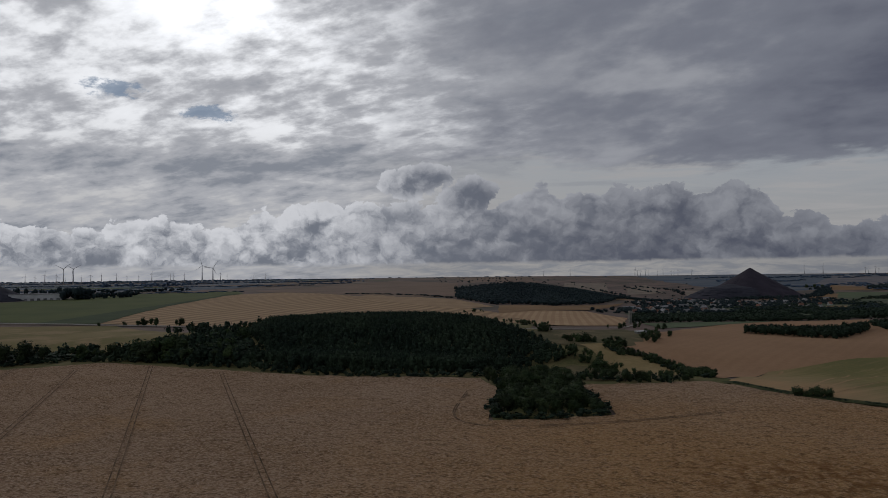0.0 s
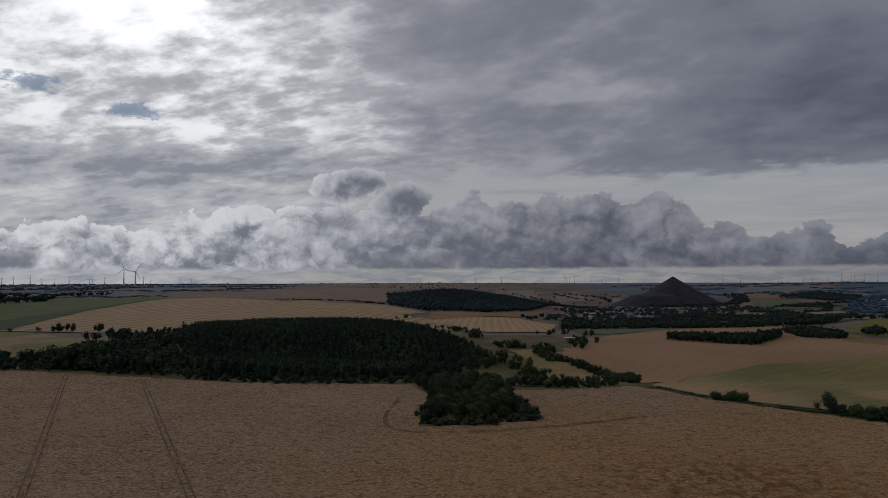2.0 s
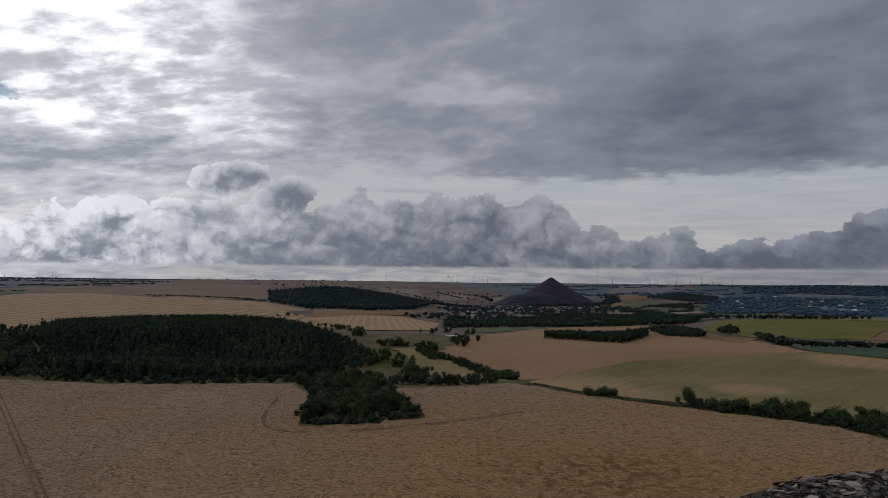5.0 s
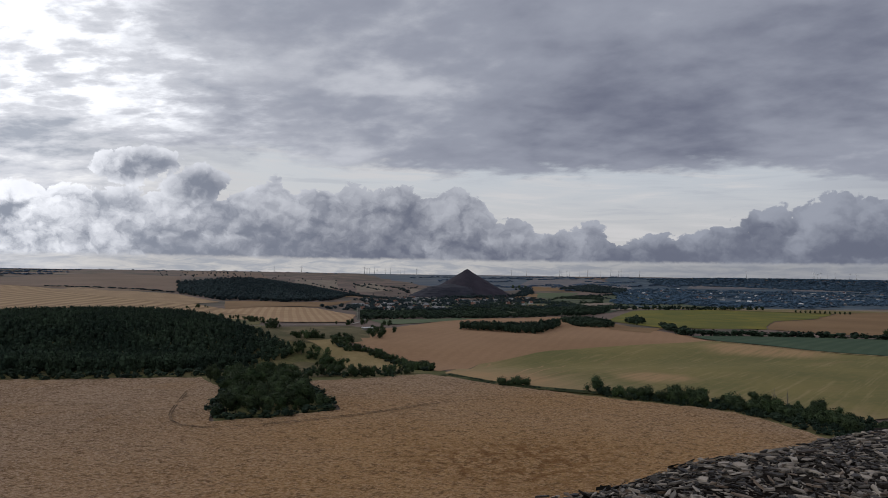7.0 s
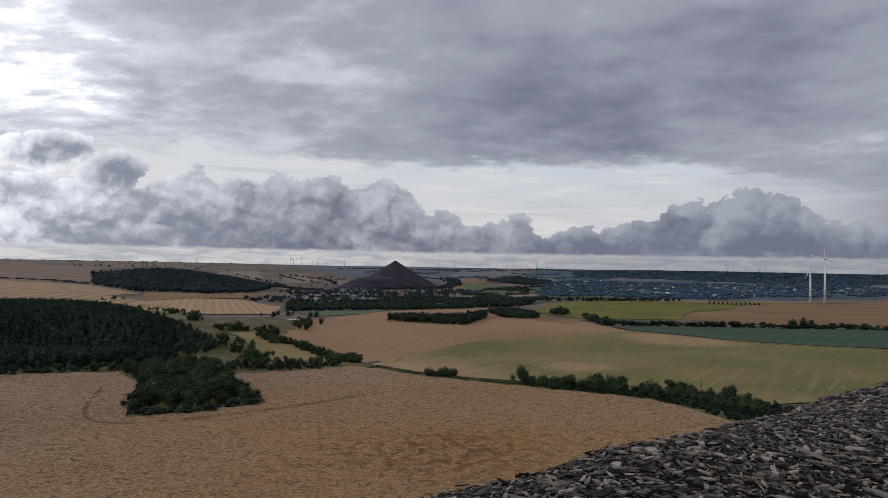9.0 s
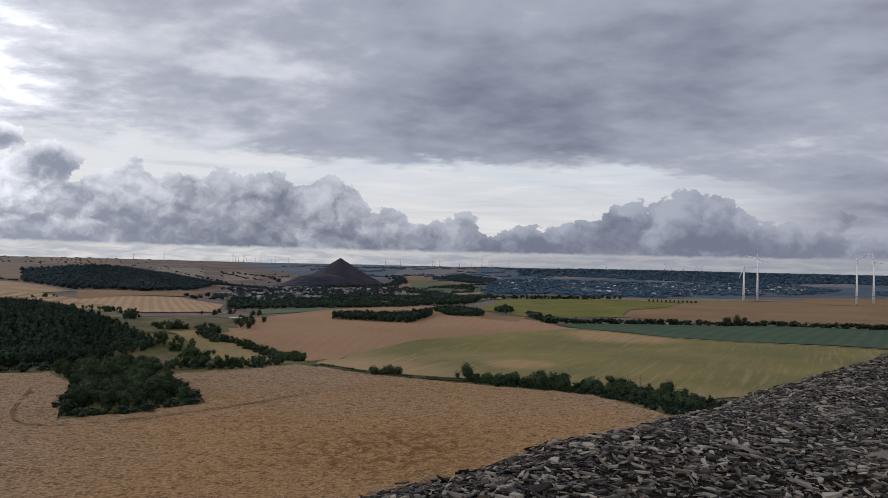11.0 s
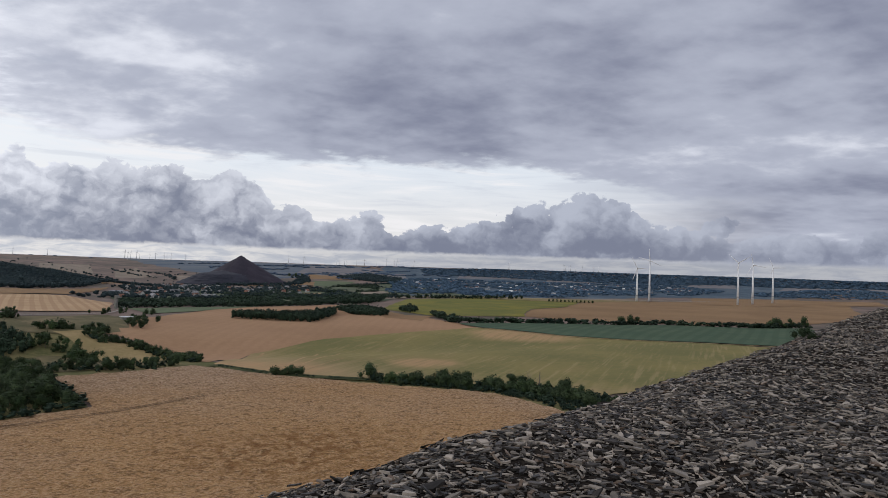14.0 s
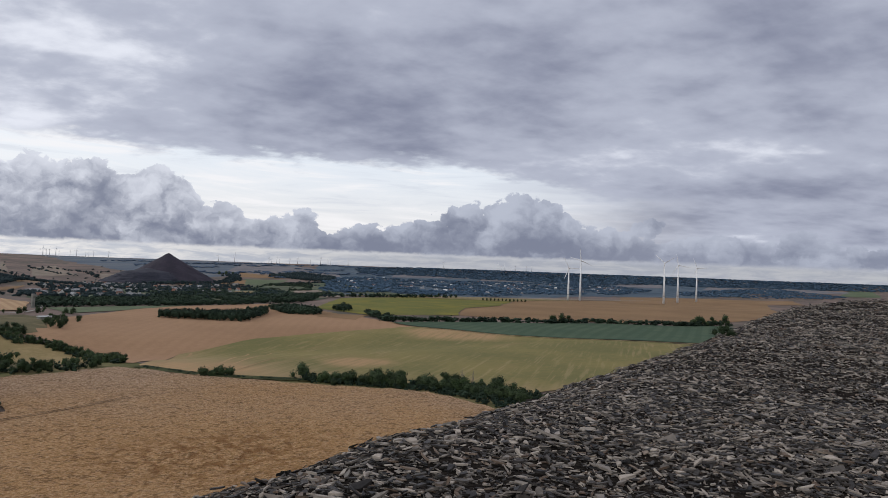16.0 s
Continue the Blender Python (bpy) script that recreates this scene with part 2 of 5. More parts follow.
# ---- materials ----
def material(name, dark, light, scale=0.2, fine=3.0, rough=0.9, bump=0.0, grain=0.35, stretch=(1, 1, 1), turn=0.0, vary=0.0, island=0.0, gloss=0.2, metal=0.0, extra=None):
    """Two colours mixed by a broad and a fine noise (scale, fine: per metre), with relief of bump metres."""
    m = bpy.data.materials.new(name)
    m.use_nodes = True
    n = Nodes(m.node_tree)
    shader = m.node_tree.nodes["Principled BSDF"]
    at = n.make("ShaderNodeTexCoord", out=3)
    if stretch != (1, 1, 1) or turn:
        at = n.make("ShaderNodeMapping", {"Vector": at, "Rotation": (0, 0, radians(turn)), "Scale": stretch})
    a, b = n.noise(at, scale, 4.0, 0.55), n.noise(at, fine, 5.0, 0.65)
    f = n.step(n.add(n.mul(a, 1 - grain), n.mul(b, grain)), 0.36, 0.64)
    colour = n.mix(f, dark, light)
    if extra:
        colour, b = extra(n, at, colour, a, b)
    if vary or island:
        rnd = n.make("ShaderNodeNewGeometry", out=8) if island else n.make("ShaderNodeObjectInfo", out="Random")
        k = n.step(rnd, 0, 1, 1 - (vary or island), 1 + (vary or island))
        colour = n.mix(1.0, colour, n.make("ShaderNodeCombineColor", {0: k, 1: k, 2: k}), "MULTIPLY")
    n.put(colour, shader.inputs["Base Color"])
    shader.inputs["Roughness"].default_value = rough
    shader.inputs["Specular IOR Level"].default_value = gloss
    shader.inputs["Metallic"].default_value = metal
    if bump:
        n.put(n.make("ShaderNodeBump", {"Height": b, "Distance": bump, "Strength": 1.0}), shader.inputs["Normal"])
    return m


def crop_rows(period, turn, colour2, share=0.5, wobble=0.25, bow=2.5):
    """Bands of mown straw or seed rows, period metres apart, in a direction of turn degrees."""
    def extra(n, at, colour, a, b):
        v = n.make("ShaderNodeMapping", {"Vector": n.make("ShaderNodeTexCoord", out=3), "Rotation": (0, 0, radians(turn))})
        sep = n.tree.nodes.new("ShaderNodeSeparateXYZ")
        n.tree.links.new(v, sep.inputs[0])
        u = n.add(n.math("DIVIDE", sep.outputs[0], period), n.mul(n.sub(n.noise(v, 0.004, 1.0), 0.5), bow))
        wave = n.math("PINGPONG", n.add(u, n.mul(n.sub(b, 0.5), wobble)), 0.5)
        return n.mix(n.mul(n.step(wave, 0.18, 0.32), share), colour, colour2), b
    return extra


def blown(n, at, colour, a, b):
    """Ripe wheat: long ripples pressed by the wind, tufts of ears, a storm-beaten corner. Shade in the hollows and
    light on the crests are put into the colour.
    """
    shake = n.make("ShaderNodeTexNoise", {"Vector": at, "Scale": 0.35, "Detail": 3.0}, out=1)
    shaken = n.make("ShaderNodeVectorMath", {0: at, 1: n.make("ShaderNodeVectorMath", {0: shake, 1: (3.0, 3.0, 0.0)}, operation="MULTIPLY")}, operation="ADD")
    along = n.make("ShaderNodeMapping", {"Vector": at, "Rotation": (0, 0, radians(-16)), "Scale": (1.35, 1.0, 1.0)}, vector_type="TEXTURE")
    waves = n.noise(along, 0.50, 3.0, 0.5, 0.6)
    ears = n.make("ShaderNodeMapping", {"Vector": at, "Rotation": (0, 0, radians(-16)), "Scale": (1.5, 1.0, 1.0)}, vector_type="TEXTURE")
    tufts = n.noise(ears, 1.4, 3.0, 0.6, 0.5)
    lodged = n.noise(at, 0.013, 5.0, 0.6, 0.4)
    knots = n.make("ShaderNodeTexVoronoi", {"Vector": shaken, "Scale": 0.22, "Detail": 1.0}, voronoi_dimensions="2D", normalize=True)
    near = n.make("ShaderNodeVectorMath", {0: at, 1: (101, 188, 0)}, out=1, operation="DISTANCE")
    beaten = n.step(n.add(near, n.mul(n.sub(lodged, 0.5), 60.0)), 46.0, 14.0)      # storm-beaten corner below the heap
    sunned = n.step(n.add(near, n.mul(n.sub(lodged, 0.5), 160.0)), 190.0, 30.0)     # riper, more orange towards it
    orange = n.math("MAXIMUM", n.mul(n.step(lodged, 0.52, 0.70), 0.6), sunned)
    colour = n.mix(n.mul(orange, 0.75), colour, (0.375, 0.212, 0.088))
    # ripples and tufts: hollows painted shaded, crests painted lit
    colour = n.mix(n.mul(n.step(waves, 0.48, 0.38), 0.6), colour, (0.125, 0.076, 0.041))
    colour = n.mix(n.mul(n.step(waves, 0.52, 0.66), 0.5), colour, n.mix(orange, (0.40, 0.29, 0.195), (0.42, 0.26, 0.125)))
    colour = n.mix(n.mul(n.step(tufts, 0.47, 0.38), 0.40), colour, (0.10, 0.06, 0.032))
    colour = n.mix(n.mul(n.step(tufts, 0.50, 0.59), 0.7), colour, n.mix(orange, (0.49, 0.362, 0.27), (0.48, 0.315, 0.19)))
    # shade between the clumps of the beaten corner, also as colour
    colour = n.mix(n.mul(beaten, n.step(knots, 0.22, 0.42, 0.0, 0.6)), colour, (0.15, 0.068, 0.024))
    return colour, n.add(n.mul(waves, 1.0), n.add(n.mul(tufts, 0.9), n.mul(n.mul(beaten, knots), -0.9)))


def patchy(tone, size, share=0.8, low=0.50, high=0.62, stretch=(1, 1, 1), turn=0.0):
    """Patches of another tone, size metres across."""
    def extra(n, at, colour, a, b):
        v = n.make("ShaderNodeMapping", {"Vector": at, "Rotation": (0, 0, radians(turn)), "Scale": stretch})
        return n.mix(n.mul(n.step(n.noise(v, 1 / size, 4.0, 0.6, 0.5), low, high), share), colour, tone), b
    return extra


def streaky(n, at, colour, a, b):
    """Unripe grain: tan where it is thin or beaten, with pale lines along the sowing."""
    v = n.make("ShaderNodeMapping", {"Vector": at, "Rotation": (0, 0, radians(30)), "Scale": (22.0, 1.0, 1.0)}, vector_type="TEXTURE")
    w = n.make("ShaderNodeMapping", {"Vector": at, "Rotation": (0, 0, radians(26)), "Scale": (2.5, 1.0, 1.0)}, vector_type="TEXTURE")
    south = n.step(n.add(n.make("ShaderNodeVectorMath", {0: at, 1: (420, 370, 0)}, out=1, operation="DISTANCE"), n.mul(n.sub(n.noise(v, 0.22, 3.0, 0.6), 0.5), 90.0)), 190.0, 255.0)
    lines = n.noise(v, 0.36, 5.0, 0.65, 0.1)
    patches = n.noise(w, 0.022, 5.0, 0.62, 0.4)
    colour = n.mix(n.mul(south, 0.7), colour, (0.285, 0.20, 0.112))
    colour = n.mix(n.mul(n.step(lines, 0.51, 0.64), n.mul(n.step(patches, 0.30, 0.62), 0.45)), colour, (0.29, 0.215, 0.115))
    colour = n.mix(n.mul(n.step(n.add(patches, n.mul(south, 0.05)), 0.56, 0.72), 0.45), colour, (0.235, 0.158, 0.085))
    for spot, far, near in (((252, 326, 0), 30.0, 8.0), ((172, 334, 0), 34.0, 12.0), ((437, 425, 0), 56.0, 24.0), ((150, 362, 0), 26.0, 10.0)):    # beaten down to the straw
        bare = n.step(n.add(n.make("ShaderNodeVectorMath", {0: at, 1: spot}, out=1, operation="DISTANCE"), n.mul(n.sub(patches, 0.5), 60.0)), far, near)
        colour = n.mix(n.mul(bare, n.step(lines, 0.3, 0.6, 0.45, 0.95)), colour, (0.31, 0.20, 0.108))
    return colour, b


def shades(island):
    """Most plates of slate are dark, some pale grey, a few brown."""
    def extra(n, at, colour, a, b):
        rnd = n.make("ShaderNodeNewGeometry", out=8) if island else n.make("ShaderNodeObjectInfo", out="Random")
        colour = n.mix(n.step(rnd, 0.36, 1.0), colour, n.mix(b, (0.140, 0.119, 0.099), (0.43, 0.368, 0.302)))
        other = n.math("FRACT", n.mul(rnd, 17.0))
        return n.mix(n.mul(n.step(other, 0.90, 0.93), 0.6), colour, (0.13, 0.085, 0.055)), b
    return extra


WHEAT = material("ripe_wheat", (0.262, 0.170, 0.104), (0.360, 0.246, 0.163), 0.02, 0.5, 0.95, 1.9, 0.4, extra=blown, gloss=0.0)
LAND = material("dry_grassland", (0.1060, 0.0830, 0.0715), (0.1700, 0.1240, 0.1056), 0.006, 0.06, 0.95, gloss=0.05, extra=patchy((0.0640, 0.0690, 0.0539), 140, 0.6))
BROWN = material("barley_stubble", (0.232, 0.139, 0.080), (0.282, 0.173, 0.103), 0.008, 0.3, 0.95, gloss=0.05, extra=crop_rows(9, 40, (0.1901, 0.1111, 0.0647), 0.12))
OLIVE = material("mown_meadow", (0.128, 0.111, 0.047), (0.187, 0.145, 0.070), 0.012, 0.25, 0.95, gloss=0.05, extra=patchy((0.238, 0.170, 0.094), 60))
DULL = material("dull_meadow", (0.070, 0.066, 0.034), (0.118, 0.098, 0.054), 0.03, 0.4, 0.95, gloss=0.05, extra=patchy((0.16, 0.122, 0.07), 26, 0.6))
GREEN = material("green_crop", (0.062, 0.078, 0.032), (0.085, 0.098, 0.04), 0.01, 0.3, 0.95, gloss=0.05)
GREEN_DARK = material("dark_green_crop", (0.040, 0.056, 0.030), (0.052, 0.070, 0.034), 0.02, 0.3, 0.95, gloss=0.05)
SWATHS = material("mown_straw", (0.279, 0.189, 0.108), (0.333, 0.230, 0.135), 0.02, 0.3, 0.95, gloss=0.05, extra=crop_rows(24, 17, (0.165, 0.105, 0.061), 0.6, 0.3, 2.5))
SWATHS_STEEP = material("striped_stubble", (0.30, 0.20, 0.115), (0.36, 0.245, 0.145), 0.02, 0.3, 0.95, gloss=0.05, extra=crop_rows(10, 9, (0.25, 0.155, 0.088), 0.6, 0.2, 0.6))
SWATHS_ACROSS = material("cross_striped_stubble", (0.27, 0.185, 0.11), (0.33, 0.23, 0.138), 0.02, 0.3, 0.95, gloss=0.05, extra=crop_rows(24, 58, (0.19, 0.125, 0.074), 0.6, 0.2, 0.6))
UNRIPE = material("unripe_grain", (0.1226, 0.1153, 0.0484), (0.1803, 0.1489, 0.0610), 0.012, 0.25, 0.95, gloss=0.05, extra=streaky)
MAIZE = material("maize", (0.049, 0.076, 0.050), (0.068, 0.093, 0.058), 0.03, 0.5, 0.95, gloss=0.05, extra=crop_rows(12, 66, (0.041, 0.065, 0.041), 0.5))
RAPE = material("yellowing_crop", (0.0941, 0.0994, 0.0306), (0.1389, 0.1296, 0.0360), 0.01, 0.2, 0.95, gloss=0.05, extra=patchy((0.1792, 0.1512, 0.0324), 90, 0.6))
TAN = material("tan_stubble", (0.1691, 0.1055, 0.0579), (0.2147, 0.1358, 0.0738), 0.01, 0.2, 0.95, gloss=0.05)
STRAW = material("yellow_grass", (0.19, 0.145, 0.068), (0.28, 0.205, 0.108), 0.03, 0.4, 0.95, gloss=0.05)
DRY = material("dry_slope", (0.147, 0.123, 0.099), (0.223, 0.180, 0.141), 0.02, 0.1, 0.95, gloss=0.05)
PALE = material("pale_stubble", (0.36, 0.27, 0.15), (0.43, 0.33, 0.19), 0.02, 0.3, 0.95, gloss=0.05)
VERGE = material("rank_grass", (0.030, 0.036, 0.016), (0.062, 0.066, 0.028), 0.08, 1.0, 0.95, gloss=0.05)
PALE_STUBBLE = material("thin_straw", (0.225, 0.148, 0.078), (0.31, 0.212, 0.118), 0.02, 0.3, 0.95, gloss=0.05)
PLOUGHED = material("dull_brown_field", (0.135, 0.097, 0.074), (0.18, 0.128, 0.096), 0.006, 0.1, 0.95, gloss=0.05)
SCRUB = material("rough_grass", (0.07, 0.075, 0.03), (0.15, 0.125, 0.06), 0.05, 0.5, 0.95, gloss=0.05)
LEAF = material("leaves", (0.018, 0.029, 0.0145), (0.043, 0.061, 0.026), 0.25, 2.0, 0.7, vary=0.3, gloss=0.08)
LEAF_LIGHT = material("light_leaves", (0.0206, 0.0365, 0.0155), (0.0493, 0.0712, 0.0268), 0.25, 2.0, 0.7, vary=0.25, gloss=0.08)
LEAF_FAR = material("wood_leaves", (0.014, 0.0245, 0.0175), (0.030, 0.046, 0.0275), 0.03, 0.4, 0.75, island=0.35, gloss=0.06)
# leaves of the distant trees, blued by haze in the colour
LEAF_HAZED = material("haze_tinted_far_woods", (0.0170, 0.0275, 0.0315), (0.0290, 0.0430, 0.0450), 0.01, 0.1, 0.95, island=0.2, gloss=0.1)
BARK = material("bark", (0.045, 0.036, 0.028), (0.11, 0.09, 0.07), 1.0, 8.0, 0.9, 0.02)
# far spoil: its own red and grey, with blue haze mixed into the colour
SPOIL = material("haze_tinted_red_spoil", (0.0230, 0.0200, 0.0285), (0.0370, 0.0312, 0.0430), 0.02, 0.2, 0.95, 0.6, stretch=(1, 1, 0.25))
SPOIL_LOW = material("haze_tinted_grey_spoil", (0.020, 0.021, 0.030), (0.031, 0.032, 0.044), 0.015, 0.12, 0.95, 0.4)
# surface under the plates, blackened to paint the shade in their gaps
SHALE = material("crushed_slate", (0.0075, 0.0065, 0.0057), (0.036, 0.030, 0.0255), 1.2, 26.0, 0.9, 0.02, 0.6, gloss=0.0)
SLATE = material("slate", (0.0065, 0.0058, 0.0054), (0.048, 0.041, 0.036), 1.5, 20.0, 0.5, 0.006, 0.4, gloss=0.2, extra=shades(True))
SLATE_PIECE = material("slate_piece", (0.0065, 0.0058, 0.0054), (0.048, 0.041, 0.036), 1.5, 20.0, 0.5, 0.006, 0.4, gloss=0.2, extra=shades(False))
WHITE = material("white_steel", (0.56, 0.56, 0.56), (0.66, 0.66, 0.66), 0.1, 1.0, 0.5, gloss=0.4)
RENDERED = material("pale_render", (0.26, 0.255, 0.245), (0.42, 0.41, 0.39), 0.1, 1.0, 0.9, vary=0.25)
ROOF_RED = material("clay_tiles", (0.11, 0.058, 0.042), (0.17, 0.085, 0.06), 0.3, 3.0, 0.85, vary=0.35)
ROOF_GREY = material("grey_roof", (0.12, 0.12, 0.125), (0.22, 0.22, 0.225), 0.3, 3.0, 0.8, vary=0.3)
STONE = material("old_stone", (0.13, 0.13, 0.115), (0.20, 0.195, 0.17), 0.2, 2.0, 0.9)
# walls and roofs of the far town, greyed with painted haze
RENDER_FAR = material("haze_tinted_render", (0.26, 0.265, 0.275), (0.42, 0.42, 0.42), 0.1, 1.0, 0.95, vary=0.4)
ROOF_FAR = material("haze_tinted_tiles", (0.085, 0.062, 0.062), (0.115, 0.085, 0.085), 0.3, 3.0, 0.95, vary=0.3)
PANE = material("dark_window", (0.02, 0.022, 0.025), (0.03, 0.033, 0.036), 1, 5, 0.15, gloss=0.5)
# plain, vale and town trees: blue distance haze put into the base colours
PLAIN = material("haze_tinted_plain", (0.060, 0.084, 0.116), (0.125, 0.132, 0.140), 0.004, 0.03, 0.95, gloss=0.05, stretch=(0.35, 1.6, 1))
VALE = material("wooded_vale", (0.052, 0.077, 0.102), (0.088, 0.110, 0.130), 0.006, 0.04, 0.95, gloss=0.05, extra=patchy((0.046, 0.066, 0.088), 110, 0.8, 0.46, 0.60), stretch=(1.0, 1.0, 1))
TOWN_TREE = material("haze_tinted_trees", (0.052, 0.086, 0.128), (0.072, 0.110, 0.154), 0.01, 0.1, 0.95, island=0.15, gloss=0.0)
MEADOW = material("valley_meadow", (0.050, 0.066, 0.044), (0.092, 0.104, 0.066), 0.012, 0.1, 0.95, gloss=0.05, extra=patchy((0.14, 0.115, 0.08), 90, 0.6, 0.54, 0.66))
# far fields and woods, with the haze in their colours too
HAZE_FIELD = material("haze_tinted_fields", (0.115, 0.112, 0.122), (0.165, 0.152, 0.150), 0.008, 0.05, 0.95, gloss=0.05)
HAZE_WOOD = material("haze_tinted_woods", (0.066, 0.098, 0.150), (0.090, 0.125, 0.178), 0.01, 0.1, 0.9, island=0.2, gloss=0.05)
FAR_GREEN = material("grey_green_crop", (0.075, 0.095, 0.055), (0.10, 0.12, 0.07), 0.01, 0.1, 0.95, gloss=0.05)
ROAD_PALE = material("pale_road", (0.16, 0.15, 0.13), (0.23, 0.21, 0.185), 0.05, 0.8, 0.9)
TRAMLINE = material("pressed_straw", (0.065, 0.041, 0.024), (0.20, 0.13, 0.08), 0.12, 2.0, 0.95, gloss=0.05)
BARK_GREY = material("dead_wood", (0.12, 0.10, 0.085), (0.2, 0.175, 0.15), 1.0, 8.0, 0.9)
BAND = material("painted_ring", (0.25, 0.25, 0.25), (0.32, 0.32, 0.32), 1, 5, 0.6)
HALL = material("pale_sheet_metal", (0.42, 0.43, 0.43), (0.55, 0.56, 0.56), 0.05, 0.5, 0.6)

# ---- helpers for meshes ----
def mesh_of(name, verts, faces, mats, index=None, smooth=False):
    me = bpy.data.meshes.new(name)
    me.from_pydata([tuple(v) for v in verts], [], [tuple(f) for f in faces])
    for m in mats if isinstance(mats, (list, tuple)) else [mats]:
        me.materials.append(m)
    if index is not None:
        me.polygons.foreach_set("material_index", index)
    if smooth:
        me.polygons.foreach_set("use_smooth", [True] * len(me.polygons))
    me.update()
    return me


def tri_mesh(name, verts, tris, mats, smooth=False):
    """A mesh from arrays: quick for many triangles."""
    me = bpy.data.meshes.new(name)
    verts, tris = np.asarray(verts, np.float32), np.asarray(tris, np.int32)
    k = tris.shape[1]
    me.vertices.add(len(verts))
    me.vertices.foreach_set("co", verts.ravel())
    me.loops.add(tris.size)
    me.loops.foreach_set("vertex_index", tris.ravel())
    me.polygons.add(len(tris))
    me.polygons.foreach_set("loop_start", np.arange(0, tris.size, k, dtype=np.int32))
    me.materials.append(mats)
    me.update(calc_edges=True)
    me.polygons.foreach_set("use_smooth", [smooth] * len(tris))
    return me


def part(name, me, parent, label=""):
    ob = new(name, me)
    ob.parent = parent
    return tagged(ob, label)


def bm_part(name, bm, mat, parent=None, label="", smooth=False):
    me = bpy.data.meshes.new(name)
    bm.to_mesh(me)
    bm.free()
    me.materials.append(mat)
    if smooth:
        me.polygons.foreach_set("use_smooth", [True] * len(me.polygons))
    ob = new(name, me)
    if parent:
        ob.parent = parent
    return tagged(ob, label)


rng = np.random.default_rng(7)

# ---- the land: one sheet to the horizon ----
radii = np.concatenate([[0.1], 40 * 1.022 ** np.arange(0, 222)])
radii = np.append(radii[radii < 4930], 4930)
angles = np.radians(np.concatenate([np.arange(-60, 100, 0.75), np.arange(100, 300, 4.0)]))
rr, aa = np.meshgrid(radii, angles, indexing="ij")
gx, gy = rr * np.sin(aa), rr * np.cos(aa)
gz = ground(gx, gy)
na, nr = len(angles), len(radii)
i, j = np.meshgrid(np.arange(nr - 1), np.arange(na), indexing="ij")
jn = (j + 1) % na
quads = np.stack([i * na + j, i * na + jn, (i + 1) * na + jn, (i + 1) * na + j], -1).reshape(-1, 4)[:, ::-1]
tagged(new("ground", tri_mesh("ground", np.stack([gx, gy, gz], -1).reshape(-1, 3), quads, LAND, True)),
       "rolling dry grassland and farmland reaching to the horizon", "ground", kind="structure")


def outline(points, step, ragged):
    """The closed line through the points, cut into steps, its edge slightly uneven."""
    out = []
    for k, p in enumerate(points):
        q = points[(k + 1) % len(points)]
        n = max(1, int(math.dist(p, q) / step))
        for s in range(n):
            f = s / n
            x, y = p[0] + (q[0] - p[0]) * f, p[1] + (q[1] - p[1]) * f
            w = ragged if 0 < s else 0
            out.append((x + w * noise.noise((x * 0.03, y * 0.03, 1.5)), y + w * noise.noise((x * 0.03, y * 0.03, 7.5))))
    return out


def patch_mesh(name, points, mat, lift, step, ragged=3.0):
    """A patch of land cover that lies on the ground."""
    from mathutils.geometry import delaunay_2d_cdt
    edge = outline(points, step, ragged)
    xs, ys = [p[0] for p in edge], [p[1] for p in edge]
    inner = [(x + (step / 2 if k % 2 else 0), y) for k, y in enumerate(np.arange(min(ys), max(ys), step)) for x in np.arange(min(xs), max(xs), step)]
    co = [Vector(p) for p in edge + inner]
    verts, _, faces, *_ = delaunay_2d_cdt(co, [], [list(range(len(edge)))], 1, 1e-4)
    v = np.array([(p.x, p.y) for p in verts])
    z = ground(v[:, 0], v[:, 1]) + lift
    return mesh_of(name, np.column_stack([v, z]), faces, mat, smooth=True)


def field(points, mat, label, lift=0.3, step=16.0, name="field", ragged=4.0):
    return tagged(new(name, patch_mesh(name, points, mat, lift, step, ragged)), label, "field", kind="structure")


WHEAT_EDGE = [(-420, 470), (-276, 440), (-228, 472), (-119, 419), (-75, 399), (19, 384), (26, 347), (17, 273), (37, 273), (67, 282), (68, 327), (69, 357),
              (104, 359), (132, 367), (143, 352), (157, 322), (181, 280), (203, 254), (217, 235), (220, 212), (216, 187), (198, 90), (60, 60), (-150, 40), (-420, 150)]
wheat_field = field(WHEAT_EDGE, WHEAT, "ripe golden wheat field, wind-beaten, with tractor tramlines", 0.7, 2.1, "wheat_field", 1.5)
for v in wheat_field.data.vertices:    # ears pressed into waves
    x, y, z = v.co
    v.co.z += 0.40 * noise.noise((x * 0.09 + y * 0.035, y * 0.17 - x * 0.03, 0.3)) + (0.35 + 0.5 * math.exp(-((x - 98) ** 2 + (y - 178) ** 2) / 1800)) * noise.noise((x * 0.21, y * 0.24, 4.0))
field([(-522, 831), (-393, 839), (-232, 658), (-223, 613), (-220, 545), (-307, 490), (-700, 560), (-800, 800)], OLIVE, "mown olive-brown meadow beside a road")
field([(-839, 1334), (-748, 1745), (-558, 1910), (-484, 1701), (-495, 1603), (-477, 1369), (-470, 1209), (-451, 1053), (-438, 960), (-422, 865), (-551, 887), (-900, 900)], GREEN, "flat green crop field on the plateau", 0.6, 30)
